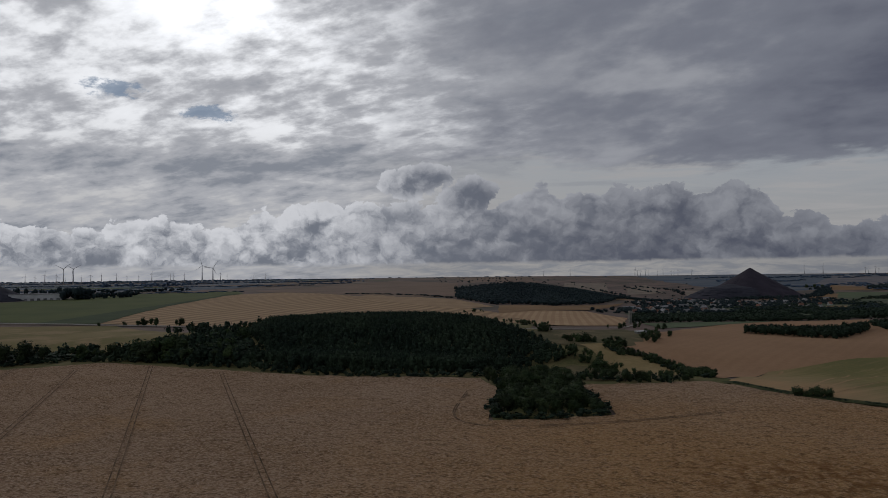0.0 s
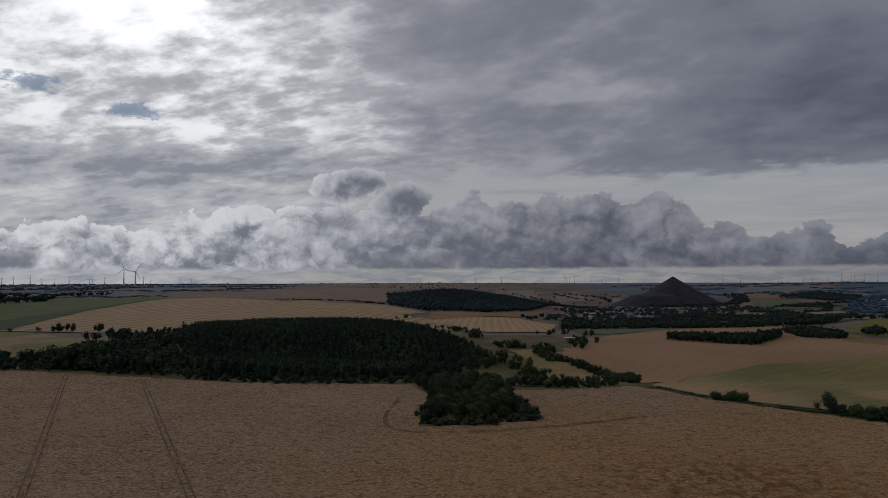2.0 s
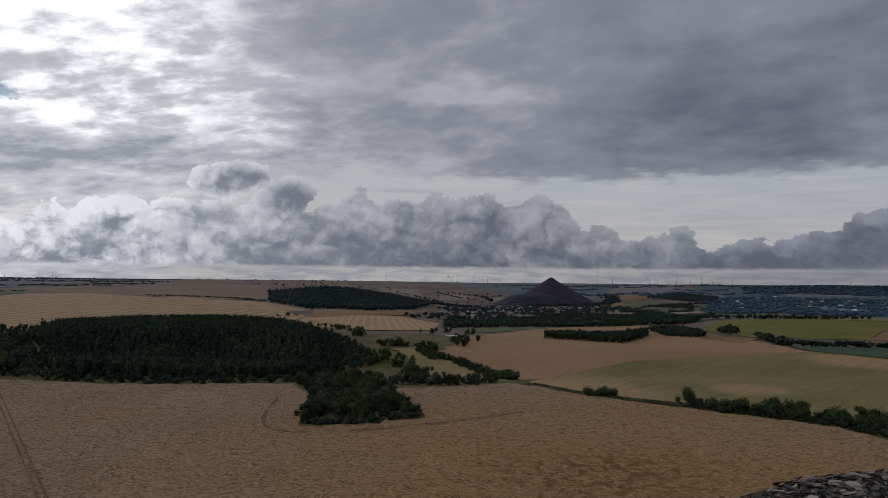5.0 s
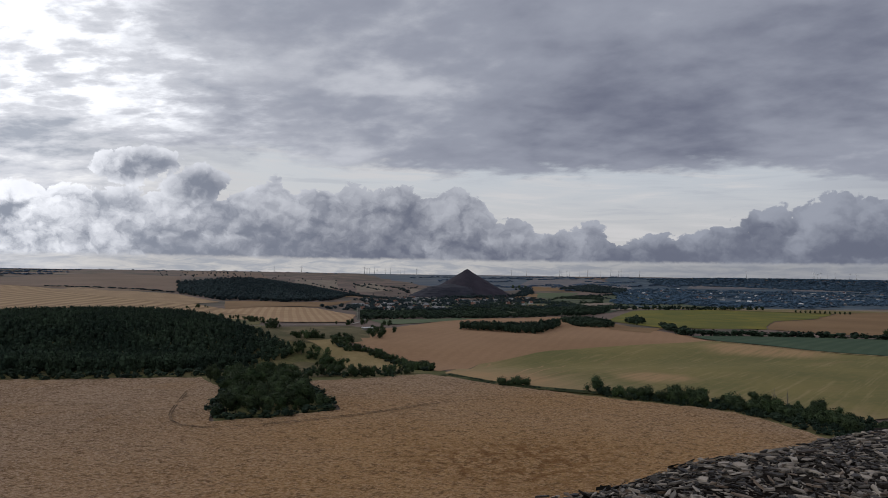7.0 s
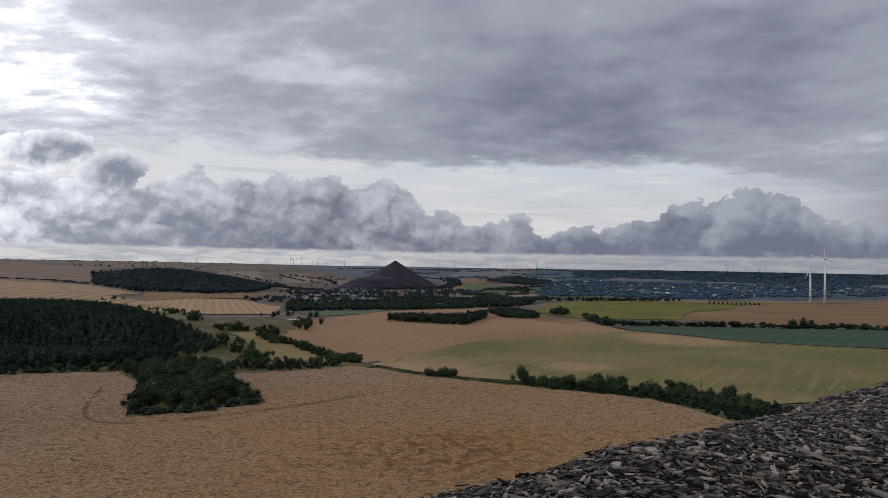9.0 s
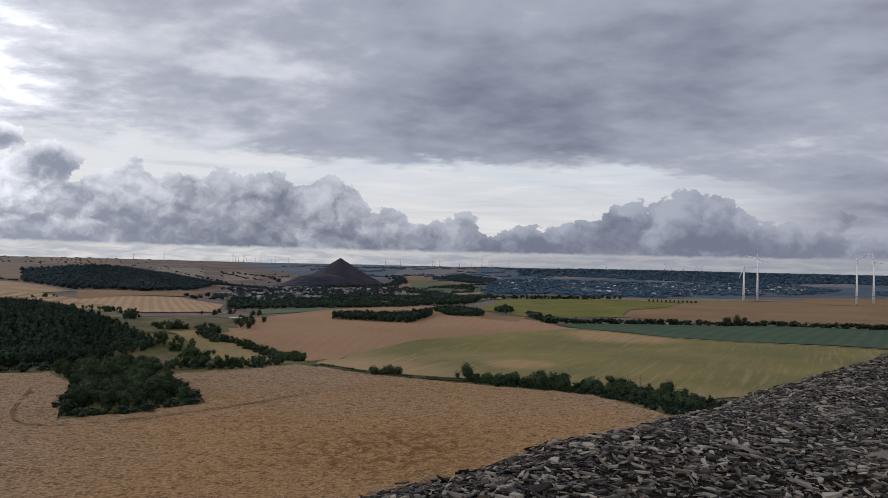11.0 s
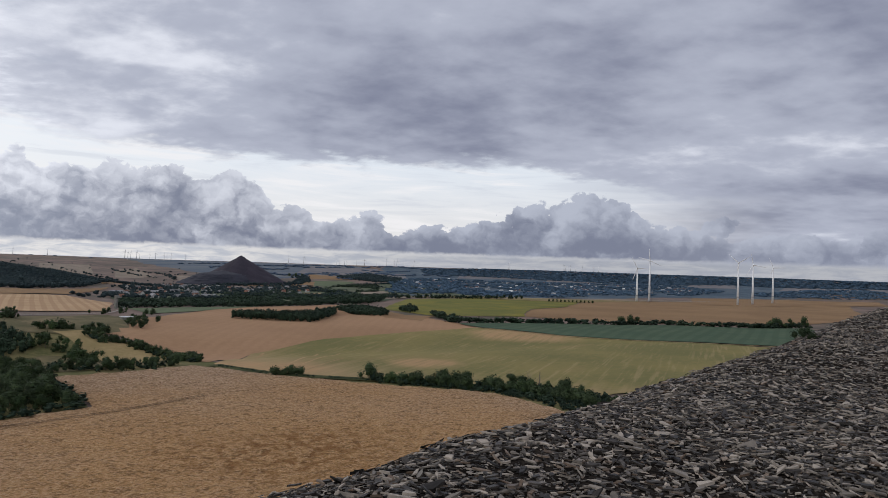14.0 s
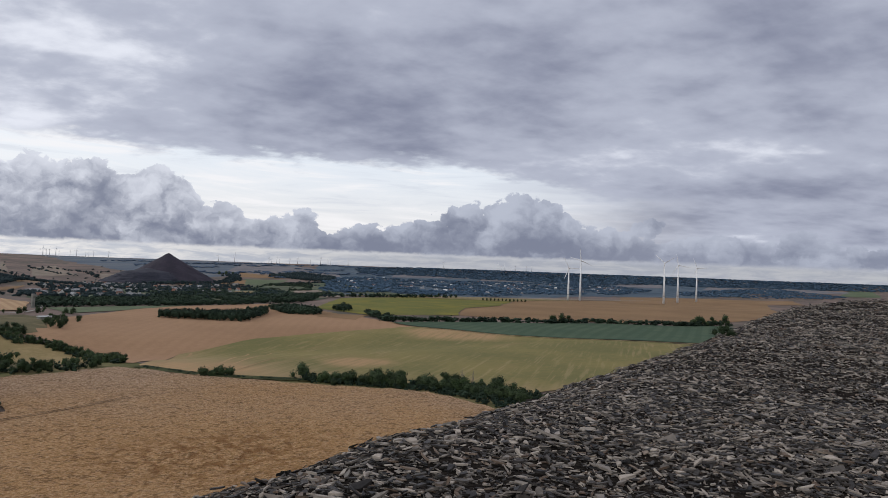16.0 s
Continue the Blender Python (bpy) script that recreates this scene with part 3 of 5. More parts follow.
field([(-504, 869), (-499, 982), (-494, 1152), (-493, 1414), (-516, 1674), (-484, 1701), (-495, 1603), (-477, 1369), (-470, 1209), (-451, 1053), (-438, 960), (-422, 865)], GREEN_DARK, "wedge of darker green crop", 1.0, 30)
field([(-422, 865), (-438, 960), (-451, 1053), (-470, 1209), (-477, 1369), (-495, 1603), (-484, 1701), (-400, 1790), (-264, 1640), (-94, 1390), (23, 1160), (70, 1025), (122, 872), (50, 640), (-149, 720), (-278, 805)], SWATHS, "harvested field with rows of mown straw", 0.5, 20)
field([(-160, 1580), (19, 1373), (80, 1150), (27, 1101), (-15, 1163), (-110, 1327), (-202, 1470)], SWATHS_ACROSS, "band of stubble striped across", 0.7, 16)
field([(-504, 1853), (-210, 3095), (53, 2605), (24, 1470), (-99, 1470), (-302, 1690)], PLOUGHED, "dull brown field on the plateau", 0.7, 40)
field([(61, 942), (91, 1032), (229, 1135), (238, 923), (183, 734), (91, 690), (95, 894)], SWATHS_STEEP, "stubble field with broad pale and brown stripes", 0.8, 16)
field([(82, 590), (179, 650), (153, 547), (90, 526)], DULL, "small brown meadow", 0.5, 14)
field([(100, 530), (118, 535), (150, 451), (120, 378), (108, 485)], STRAW, "narrow yellow strip of stubble", 0.8, 10)
field([(195, 641), (334, 797), (523, 876), (450, 690), (429, 654), (469, 603), (446, 482), (257, 463), (202, 444), (148, 380), (153, 466), (143, 498), (127, 528)], BROWN, "wide reddish-brown stubble field", 0.4, 14)
field([(148, 371), (202, 444), (257, 463), (442, 482), (490, 400), (560, 262), (325, 195), (258, 200), (232, 247), (190, 284), (142, 354)], UNRIPE, "unripe green-gold grain field with bare straw patches", 0.5, 12)
field([(449, 522), (494, 513), (552, 488), (607, 456), (677, 432), (737, 376), (811, 350), (640, 200), (620, 215), (555, 284), (464, 411), (441, 478)], MAIZE, "dark blue-green maize field", 1.2, 14)
field([(755, 1022), (853, 982), (1234, 1117), (1079, 887), (845, 728), (723, 686), (601, 579), (494, 615), (496, 649), (504, 734)], RAPE, "yellowing green crop field", 0.5, 20)
field([(1055, 866), (1529, 1049), (2361, 898), (1143, 400), (843, 380), (716, 431), (618, 517), (602, 578), (714, 675), (829, 715)], TAN, "wide tan stubble field below the wind turbines", 0.6, 25)

# ---- the slate heap under the camera ----
field([(28, 392), (52, 450), (85, 480), (101, 473), (128, 440), (140, 400), (120, 378), (70, 372), (43, 380)], DULL, "dull olive meadow slope below the wood", 0.45, 9)
RIM = [(-60, -8), (-25, -1.5), (-8, 2.4), (0, 4.1), (2.2, 4.5), (4.0, 4.85), (6.6, 5.5), (10.4, 6.25), (14.5, 7.3), (20, 8.6), (30, 11.4), (44, 15), (63, 18.2), (85, 18.5), (105, 8)]


def rim_y(x):
    return np.interp(x, [p[0] for p in RIM], [p[1] for p in RIM])


def heap_z(x, y):
    """Height of the heap: a flat, slightly uneven top with a rounded rim, then a slope of loose slate."""
    out = y - rim_y(x)
    top = 55 + 0.05 * np.sin(x * 0.9 + 1) * np.sin(y * 0.8) + 0.03 * np.sin(x * 2.3 + y * 1.7)
    over = np.maximum(out + 0.5, 0)
    return top - np.where(over < 2.0, 0.17 * over ** 2, 0.68 * over - 0.68)


hx = np.concatenate([np.arange(-90, -6, 6.0), np.arange(-6, 30, 0.5), np.arange(30, 125, 3.0)])
hv = np.concatenate([np.arange(-60, -14, 6.0), np.arange(-14, 3, 0.4), np.arange(3, 88, 5.0)])
hx, hv = np.meshgrid(hx, hv, indexing="ij")
hy = hv + rim_y(hx)
hz = np.maximum(heap_z(hx, hy), -2.0)
k, l = np.meshgrid(np.arange(hx.shape[0] - 1), np.arange(hx.shape[1] - 1), indexing="ij")
w = hx.shape[1]
quads = np.stack([k * w + l, (k + 1) * w + l, (k + 1) * w + l + 1, k * w + l + 1], -1).reshape(-1, 4)
slate_heap = tagged(new("slate_heap", tri_mesh("slate_heap", np.stack([hx, hy, hz], -1).reshape(-1, 3), quads, SHALE, True)),
                    "dark grey spoil heap of loose broken slate", "spoil heap", kind="structure")


def flakes(count, xa, xb, inner, size, seed, n=6):
    """Flat broken plates of slate lying at random on the heap: corners, then faces."""
    g = np.random.default_rng(seed)
    x = g.uniform(xa, xb, count)
    y = rim_y(x) + 0.7 - inner * g.random(count)
    s = size * np.exp(np.clip(g.normal(0, 0.36, count), -0.9, 0.7))
    turn = g.uniform(0, 6.283, count)
    angle = np.sort(g.random((count, n)), 1) * 0.7 + np.arange(n) / n * 0.3
    angle = angle * 6.283
    rad = g.uniform(0.75, 1.0, (count, n))
    px, py = np.cos(angle) * rad * s[:, None] * g.uniform(0.9, 1.6, (count, 1)), np.sin(angle) * rad * s[:, None] * g.uniform(0.22, 0.66, (count, 1))
    thick = s * g.uniform(0.04, 0.16, count)
    top = np.stack([px, py, np.broadcast_to(thick[:, None], px.shape)], -1)
    low = np.stack([px * 1.04, py * 1.04, -thick[:, None] * np.ones_like(px)], -1)
    pts = np.concatenate([top, low], 1)
    tx, ty = g.normal(0.0, 0.15, count), g.normal(0.0, 0.15, count)
    pts[..., 2] += pts[..., 0] * tx[:, None] + pts[..., 1] * ty[:, None]
    c, sn = np.cos(turn)[:, None], np.sin(turn)[:, None]
    X = pts[..., 0] * c - pts[..., 1] * sn + x[:, None]
    Y = pts[..., 0] * sn + pts[..., 1] * c + y[:, None]
    eps = 0.15
    gxs, gys = (heap_z(x + eps, y) - heap_z(x - eps, y)) / (2 * eps), (heap_z(x, y + eps) - heap_z(x, y - eps)) / (2 * eps)
    Z = heap_z(x, y)[:, None] + pts[..., 2] + (X - x[:, None]) * gxs[:, None] + (Y - y[:, None]) * gys[:, None] + (g.random(count) ** 1.5 * s * 0.95)[:, None]
    return np.stack([X, Y, Z], -1), n


def flake_faces(count, n):
    tops = [(0, a, a + 1) for a in range(1, n - 1)]
    sides = [t for a in range(n) for t in ((a, n + a, n + (a + 1) % n), (a, n + (a + 1) % n, (a + 1) % n))]
    one = np.array(tops + sides)
    return (one[None] + (np.arange(count) * 2 * n)[:, None, None]).reshape(-1, 3)


for label, args in (("close-lying angular slate chips", (28000, 1.2, 11, 5.0, 0.030, 11, 5)), ("angular slate chips", (38000, 6, 26, 7.5, 0.035, 12, 4)),
                    ("scattered larger slate chips", (24000, 16, 50, 14.0, 0.060, 13, 4)), ("loose slate chips round the standing place", (16000, -9, 10, 13.0, 0.045, 15, 4)), ("far slate chips", (9000, 40, 105, 26.0, 0.11, 14, 4))):
    pts, n = flakes(*args)
    ob = part("slate_chips", tri_mesh("slate_chips", pts.reshape(-1, 3), flake_faces(len(pts), n), SLATE), slate_heap, label)
    tagged(ob, kind="stuff")


# the plates nearest to the camera, each a piece of its own
plates = []
for q in range(14):
    pts, n = flakes(1, 3, 3.01, 0.01, 0.050, 300 + q)
    pts = pts[0] - pts[0].mean(0)
    plates.append(tri_mesh("slate_plate", pts, flake_faces(1, n), SLATE_PIECE))
for q in range(300):
    x = random.uniform(1.6, 8.5)
    y = float(rim_y(x)) + 0.45 - 4.2 * random.random() ** 1.2
    s = math.exp(random.gauss(0, 0.3))
    ob = new("slate_plate", random.choice(plates))
    ob.parent = slate_heap
    ob.matrix_basis = pose(x, y, float(heap_z(x, y)) + 0.035, random.gauss(0, 9), random.gauss(0, 9), random.uniform(0, 360)) @ Matrix.Scale(s, 4)

# ---- trees ----
def crown_cloud(g, count, height, width, base, leaf, lobes):
    """Leaf clumps, two bent triangles each, spread over the outsides of several lobes."""
    centres = np.column_stack([g.normal(0, width * 0.22, lobes), g.normal(0, width * 0.22, lobes), base + (height - base) * g.uniform(0.18, 0.80, lobes)])
    centres[0] = (0, 0, base + (height - base) * 0.72)
    size = width * g.uniform(0.22, 0.38, lobes)
    pick = g.integers(0, lobes, count)
    d = g.normal(0, 1, (count, 3))
    d /= np.linalg.norm(d, axis=1)[:, None]
    d[:, 2] = d[:, 2] * 1.0 + 0.08
    p = centres[pick] + d * (size[pick] * np.where(g.random(count) < 0.82, g.uniform(0.80, 1.06, count), g.uniform(1.0, 1.22, count)))[:, None] * np.array([1, 1, 1.05])
    p[:, 2] = np.maximum(p[:, 2], base * 0.55)
    u = np.cross(d, g.normal(0, 1, (count, 3)))
    u /= np.linalg.norm(u, axis=1)[:, None]
    v = np.cross(d, u) + d * g.normal(0, 0.45, (count, 1))
    s = leaf * g.uniform(0.6, 1.4, (count, 1))
    quad = np.stack([p - u * s, p - v * s * 0.8, p + u * s, p + v * s * 0.8 + d * s * 0.3], 1)
    return quad.reshape(-1, 3), (np.array([[0, 1, 2], [0, 2, 3]])[None] + (np.arange(count) * 4)[:, None, None]).reshape(-1, 3), centres, size


def lump(g, centre, size, rings=4, sides=6):
    """A rough closed body inside a lobe of leaves, so that no light falls through."""
    v = [(centre[0], centre[1], centre[2] + size)]
    for a in range(1, rings):
        for b in range(sides):
            t, q = math.pi * a / rings, 2 * math.pi * (b + 0.5 * a) / sides
            k = size * g.uniform(0.8, 1.05)
            v.append((centre[0] + k * math.sin(t) * math.cos(q), centre[1] + k * math.sin(t) * math.sin(q), centre[2] + k * math.cos(t)))
    v.append((centre[0], centre[1], centre[2] - size))
    f = [(0, 1 + b, 1 + (b + 1) % sides) for b in range(sides)]
    for a in range(rings - 2):
        for b in range(sides):
            p, q = 1 + a * sides, 1 + (a + 1) * sides
            f += [(p + b, q + b, q + (b + 1) % sides), (p + b, q + (b + 1) % sides, p + (b + 1) % sides)]
    last = 1 + (rings - 1) * sides
    f += [(last, last - sides + (b + 1) % sides, last - sides + b) for b in range(sides)]
    return np.array(v), np.array(f)


def crown_mesh(seed, height, width, base, count, leaf, lobes, mat):
    g = np.random.default_rng(seed)
    v, f, centres, size = crown_cloud(g, count, height, width, base, leaf, lobes)
    vs, fs, n = [v], [f], len(v)
    for c, s in zip(centres, size):
        a, b = lump(g, c, s * 0.72)
        vs.append(a)
        fs.append(b + n)
        n += len(a)
    return tri_mesh("crown", np.concatenate(vs), np.concatenate(fs), mat)


def trunk_mesh(seed, height, thick, limbs=4):
    """A tapered trunk with a few limbs."""
    g = np.random.default_rng(seed)
    bm = bmesh.new()

    def limb(a, b, r0, r1, sides=6):
        a, b = Vector(a), Vector(b)
        turn = (b - a).to_track_quat("Z", "Y").to_matrix().to_4x4()
        bmesh.ops.create_cone(bm, segments=sides, radius1=r0, radius2=r1, depth=(b - a).length, cap_ends=True, matrix=Matrix.Translation((a + b) / 2) @ turn)

    top = (g.normal(0, 0.2), g.normal(0, 0.2), height * 0.62)
    limb((0, 0, -0.6), top, thick, thick * 0.45, 7)
    for q in range(limbs):
        f = g.uniform(0.4, 0.9)
        a = Vector(top) * f
        t = g.uniform(0, 6.28)
        limb(a, a + Vector((math.cos(t), math.sin(t), 1.1)) * height * g.uniform(0.14, 0.24), thick * 0.4, thick * 0.12, 5)
    me = bpy.data.meshes.new("trunk")
    bm.to_mesh(me)
    bm.free()
    me.materials.append(BARK)
    return me


KINDS = []    # height, full crown, trunk, sparser crown for far-off trees
for seed, h, wd, base, mat in ((1, 10, 6.6, 1.2, LEAF), (2, 11, 5.8, 1.4, LEAF), (3, 8, 6.4, 0.7, LEAF), (4, 12, 5.2, 1.8, LEAF_LIGHT), (5, 7, 5.6, 0.5, LEAF_LIGHT), (6, 9, 7.6, 0.8, LEAF)):
    KINDS.append((h, crown_mesh(seed, h, wd, base, 1350, 0.23, 11, mat), trunk_mesh(seed, h, h * 0.022), crown_mesh(seed, h, wd, base, 380, 0.36, 9, mat)))
SHRUBS = []
for seed, mat in ((20, LEAF), (21, LEAF_LIGHT), (22, LEAF)):
    SHRUBS.append((3.0, crown_mesh(seed, 3.0, 4.0, 0.2, 700, 0.18, 7, mat), trunk_mesh(seed, 3.0, 0.09, 3), crown_mesh(seed, 3.0, 4.0, 0.2, 260, 0.26, 5, mat)))


def tree(x, y, height, kind, label, group, name="tree", category="tree"):
    h, crown, stem, sparse = kind
    s = height / h
    root = new(name)
    root.matrix_world = pose(x, y, float(ground(x, y)) - 0.1, 0, 0, random.uniform(0, 360)) @ Matrix.Diagonal((s * random.uniform(0.9, 1.15), s * random.uniform(0.9, 1.15), s, 1))
    part("trunk", stem, root)
    part("crown", crown if math.hypot(x, y) < 400 else sparse, root)
    return tagged(root, label, category, group)


def inside(points, x, y):
    hit = np.zeros(len(x), bool)
    for (ax, ay), (bx, by) in zip(points, points[1:] + points[:1]):
        cross = ((ay > y) != (by > y)) & (x < (bx - ax) * (y - ay) / (by - ay + 1e-9) + ax)
        hit ^= cross
    return hit


def spread(points, spacing, seed):
    """Places inside an outline, about spacing metres apart."""
    g = np.random.default_rng(seed)
    xs, ys = [p[0] for p in points], [p[1] for p in points]
    x, y = np.meshgrid(np.arange(min(xs), max(xs), spacing), np.arange(min(ys), max(ys), spacing))
    x, y = x.ravel() + g.uniform(-0.45, 0.45, x.size) * spacing, y.ravel() + g.uniform(-0.45, 0.45, y.size) * spacing
    ok = inside(points, x, y)
    return x[ok], y[ok]


def along(line, spacing, wide, seed):
    """Places along a line."""
    g = np.random.default_rng(seed)
    out = []
    for a, b in zip(line, line[1:]):
        n = max(1, round(math.dist(a, b) / spacing))
        for s in range(n):
            f = (s + g.uniform(0.1, 0.9)) / n
            out.append((a[0] + (b[0] - a[0]) * f + g.normal(0, wide), a[1] + (b[1] - a[1]) * f + g.normal(0, wide)))
    return out


def wood(name, x, y, heights, widths, mat, label, leaves=60, leaf=0.9, seed=3, category="wood", lobes=4):
    """A wood as one body of many crowns, each of leaf clumps round a rough core."""
    g = np.random.default_rng(seed)
    vs, fs, n = [], [], 0
    protos = []
    distant = mat in (LEAF_HAZED, HAZE_WOOD, TOWN_TREE)
    leaves = leaves // 3 if distant else leaves
    for q in range(8):
        v, f, centres, size = crown_cloud(g, leaves, 1.0, 0.9, 0.15, leaf, lobes)
        pv, pf, m = [v], [f], len(v)
        for c, s in zip(centres, size):
            a, b = lump(g, c, s * (1.0 if distant else 0.8), 3, 5 if distant else 4)
            pv.append(a)
            pf.append(b + m)
            m += len(a)
        protos.append((np.concatenate(pv), np.concatenate(pf)))
    z = ground(x, y)
    for q in range(len(x)):
        v, f = protos[g.integers(8)]
        t = g.uniform(0, 6.28)
        c, s = math.cos(t), math.sin(t)
        h, wd = heights[q], widths[q]
        vs.append(np.column_stack([(v[:, 0] * c - v[:, 1] * s) * wd + x[q], (v[:, 0] * s + v[:, 1] * c) * wd + y[q], v[:, 2] * h + z[q] - 0.1 * h]))
        fs.append(f + n)
        n += len(v)
    return tagged(new(name, tri_mesh(name, np.concatenate(vs), np.concatenate(fs), mat, distant)), label, category, kind="stuff")


WOOD_EDGE = [(-167, 600), (-172, 720), (-140, 830), (-80, 840), (-18, 730), (49, 600), (84, 505), (80, 488), (57, 478), (36, 432), (12, 404), (-20, 402), (-75, 415), (-102, 430), (-130, 520)]
x, y = spread(WOOD_EDGE, 4.5, 31)
wood("hill_wood", x, y, rng.uniform(8.8, 11.6, len(x)) - 3.0 * ease(x, 10, 85), rng.uniform(5.4, 7.8, len(x)), LEAF_FAR, "dense dark green wood covering a low hill", 60, 0.062, lobes=3)
x, y = spread([(25, 1714), (24, 1391), (91, 1194), (197, 1254), (350, 1593), (488, 1945), (560, 2350), (420, 2120), (320, 1905), (241, 1903), (165, 1839)], 9.0, 32)
wood("far_wood", x, y, rng.uniform(6.5, 9.5, len(x)), rng.uniform(9.5, 13, len(x)), LEAF_HAZED, "distant dark wood on a slope", 24, 0.12, lobes=3)

field([(16, 392), (27, 347), (18, 274), (37, 274), (66, 283), (67, 327), (68, 362), (60, 392)], SCRUB, "weedy ground under a copse", 0.45, 8, "rough_grass", 1.0)
COPSE = [(18, 380), (28, 347), (19, 276), (38, 276), (61, 285), (61, 330), (64, 360), (58, 388)]
x, y = spread(COPSE, 7.2, 33)
for a, b in zip(x, y):
    tree(a, b, random.uniform(5, 9.5), random.choice(KINDS), "dark green bushy tree in a copse beside the wheat", "trees of the copse")

# ---- far land, trees and things ----
FAR_TURBINES = [-30.7, -30.1, -29.5, -28.8, -28.2, -27.2, -26.6, -25.9, -24.9, -24.2, -23.4, -22.5, -21.2, -21.0, -20.2, -17.6, -17.1, -15.1, -14.2, 8.0, 10.1, 15.1, 15.1, 15.3, 15.5, 15.9, 16.1, 16.8, 17.2, 17.8, 18.0, 18.3, 19.3, 27.0, 28.2, 30.8, 31.0, 31.4, 31.6, 32.4, 33.0, 34.0, 34.8, 35.4, 35.6, 36.2, 37.0, 44.7, 49.1, 49.2, 49.4, 49.6, 50.0, 50.5, 51.4, 51.8]
random.seed(5)
# rough ground in the gully behind the wheat, and far land
field([(265, 185), (240, 250), (195, 292), (154, 362), (152, 380), (162, 455), (122, 522), (70, 640), (-60, 870), (-190, 870), (-262, 800), (-236, 600), (-330, 520), (-520, 540),
       (-420, 462), (-276, 432), (-228, 464), (-119, 411), (-75, 391), (19, 376), (30, 350), (69, 350), (104, 351), (132, 359), (155, 315), (178, 278), (205, 242), (216, 215), (218, 180), (250, 120)],
      SCRUB, "rough grass and weeds along the gully", 0.2, 14, "rough_grass")
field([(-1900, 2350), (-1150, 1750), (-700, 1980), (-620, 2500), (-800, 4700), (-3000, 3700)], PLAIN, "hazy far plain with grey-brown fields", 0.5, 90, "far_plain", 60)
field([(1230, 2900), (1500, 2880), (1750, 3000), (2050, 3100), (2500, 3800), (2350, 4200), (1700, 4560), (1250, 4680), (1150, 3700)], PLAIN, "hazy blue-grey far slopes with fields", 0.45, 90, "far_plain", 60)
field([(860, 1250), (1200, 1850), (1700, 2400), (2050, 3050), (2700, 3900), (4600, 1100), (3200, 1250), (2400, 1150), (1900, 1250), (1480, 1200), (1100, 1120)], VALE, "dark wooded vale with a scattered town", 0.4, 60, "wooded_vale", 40)
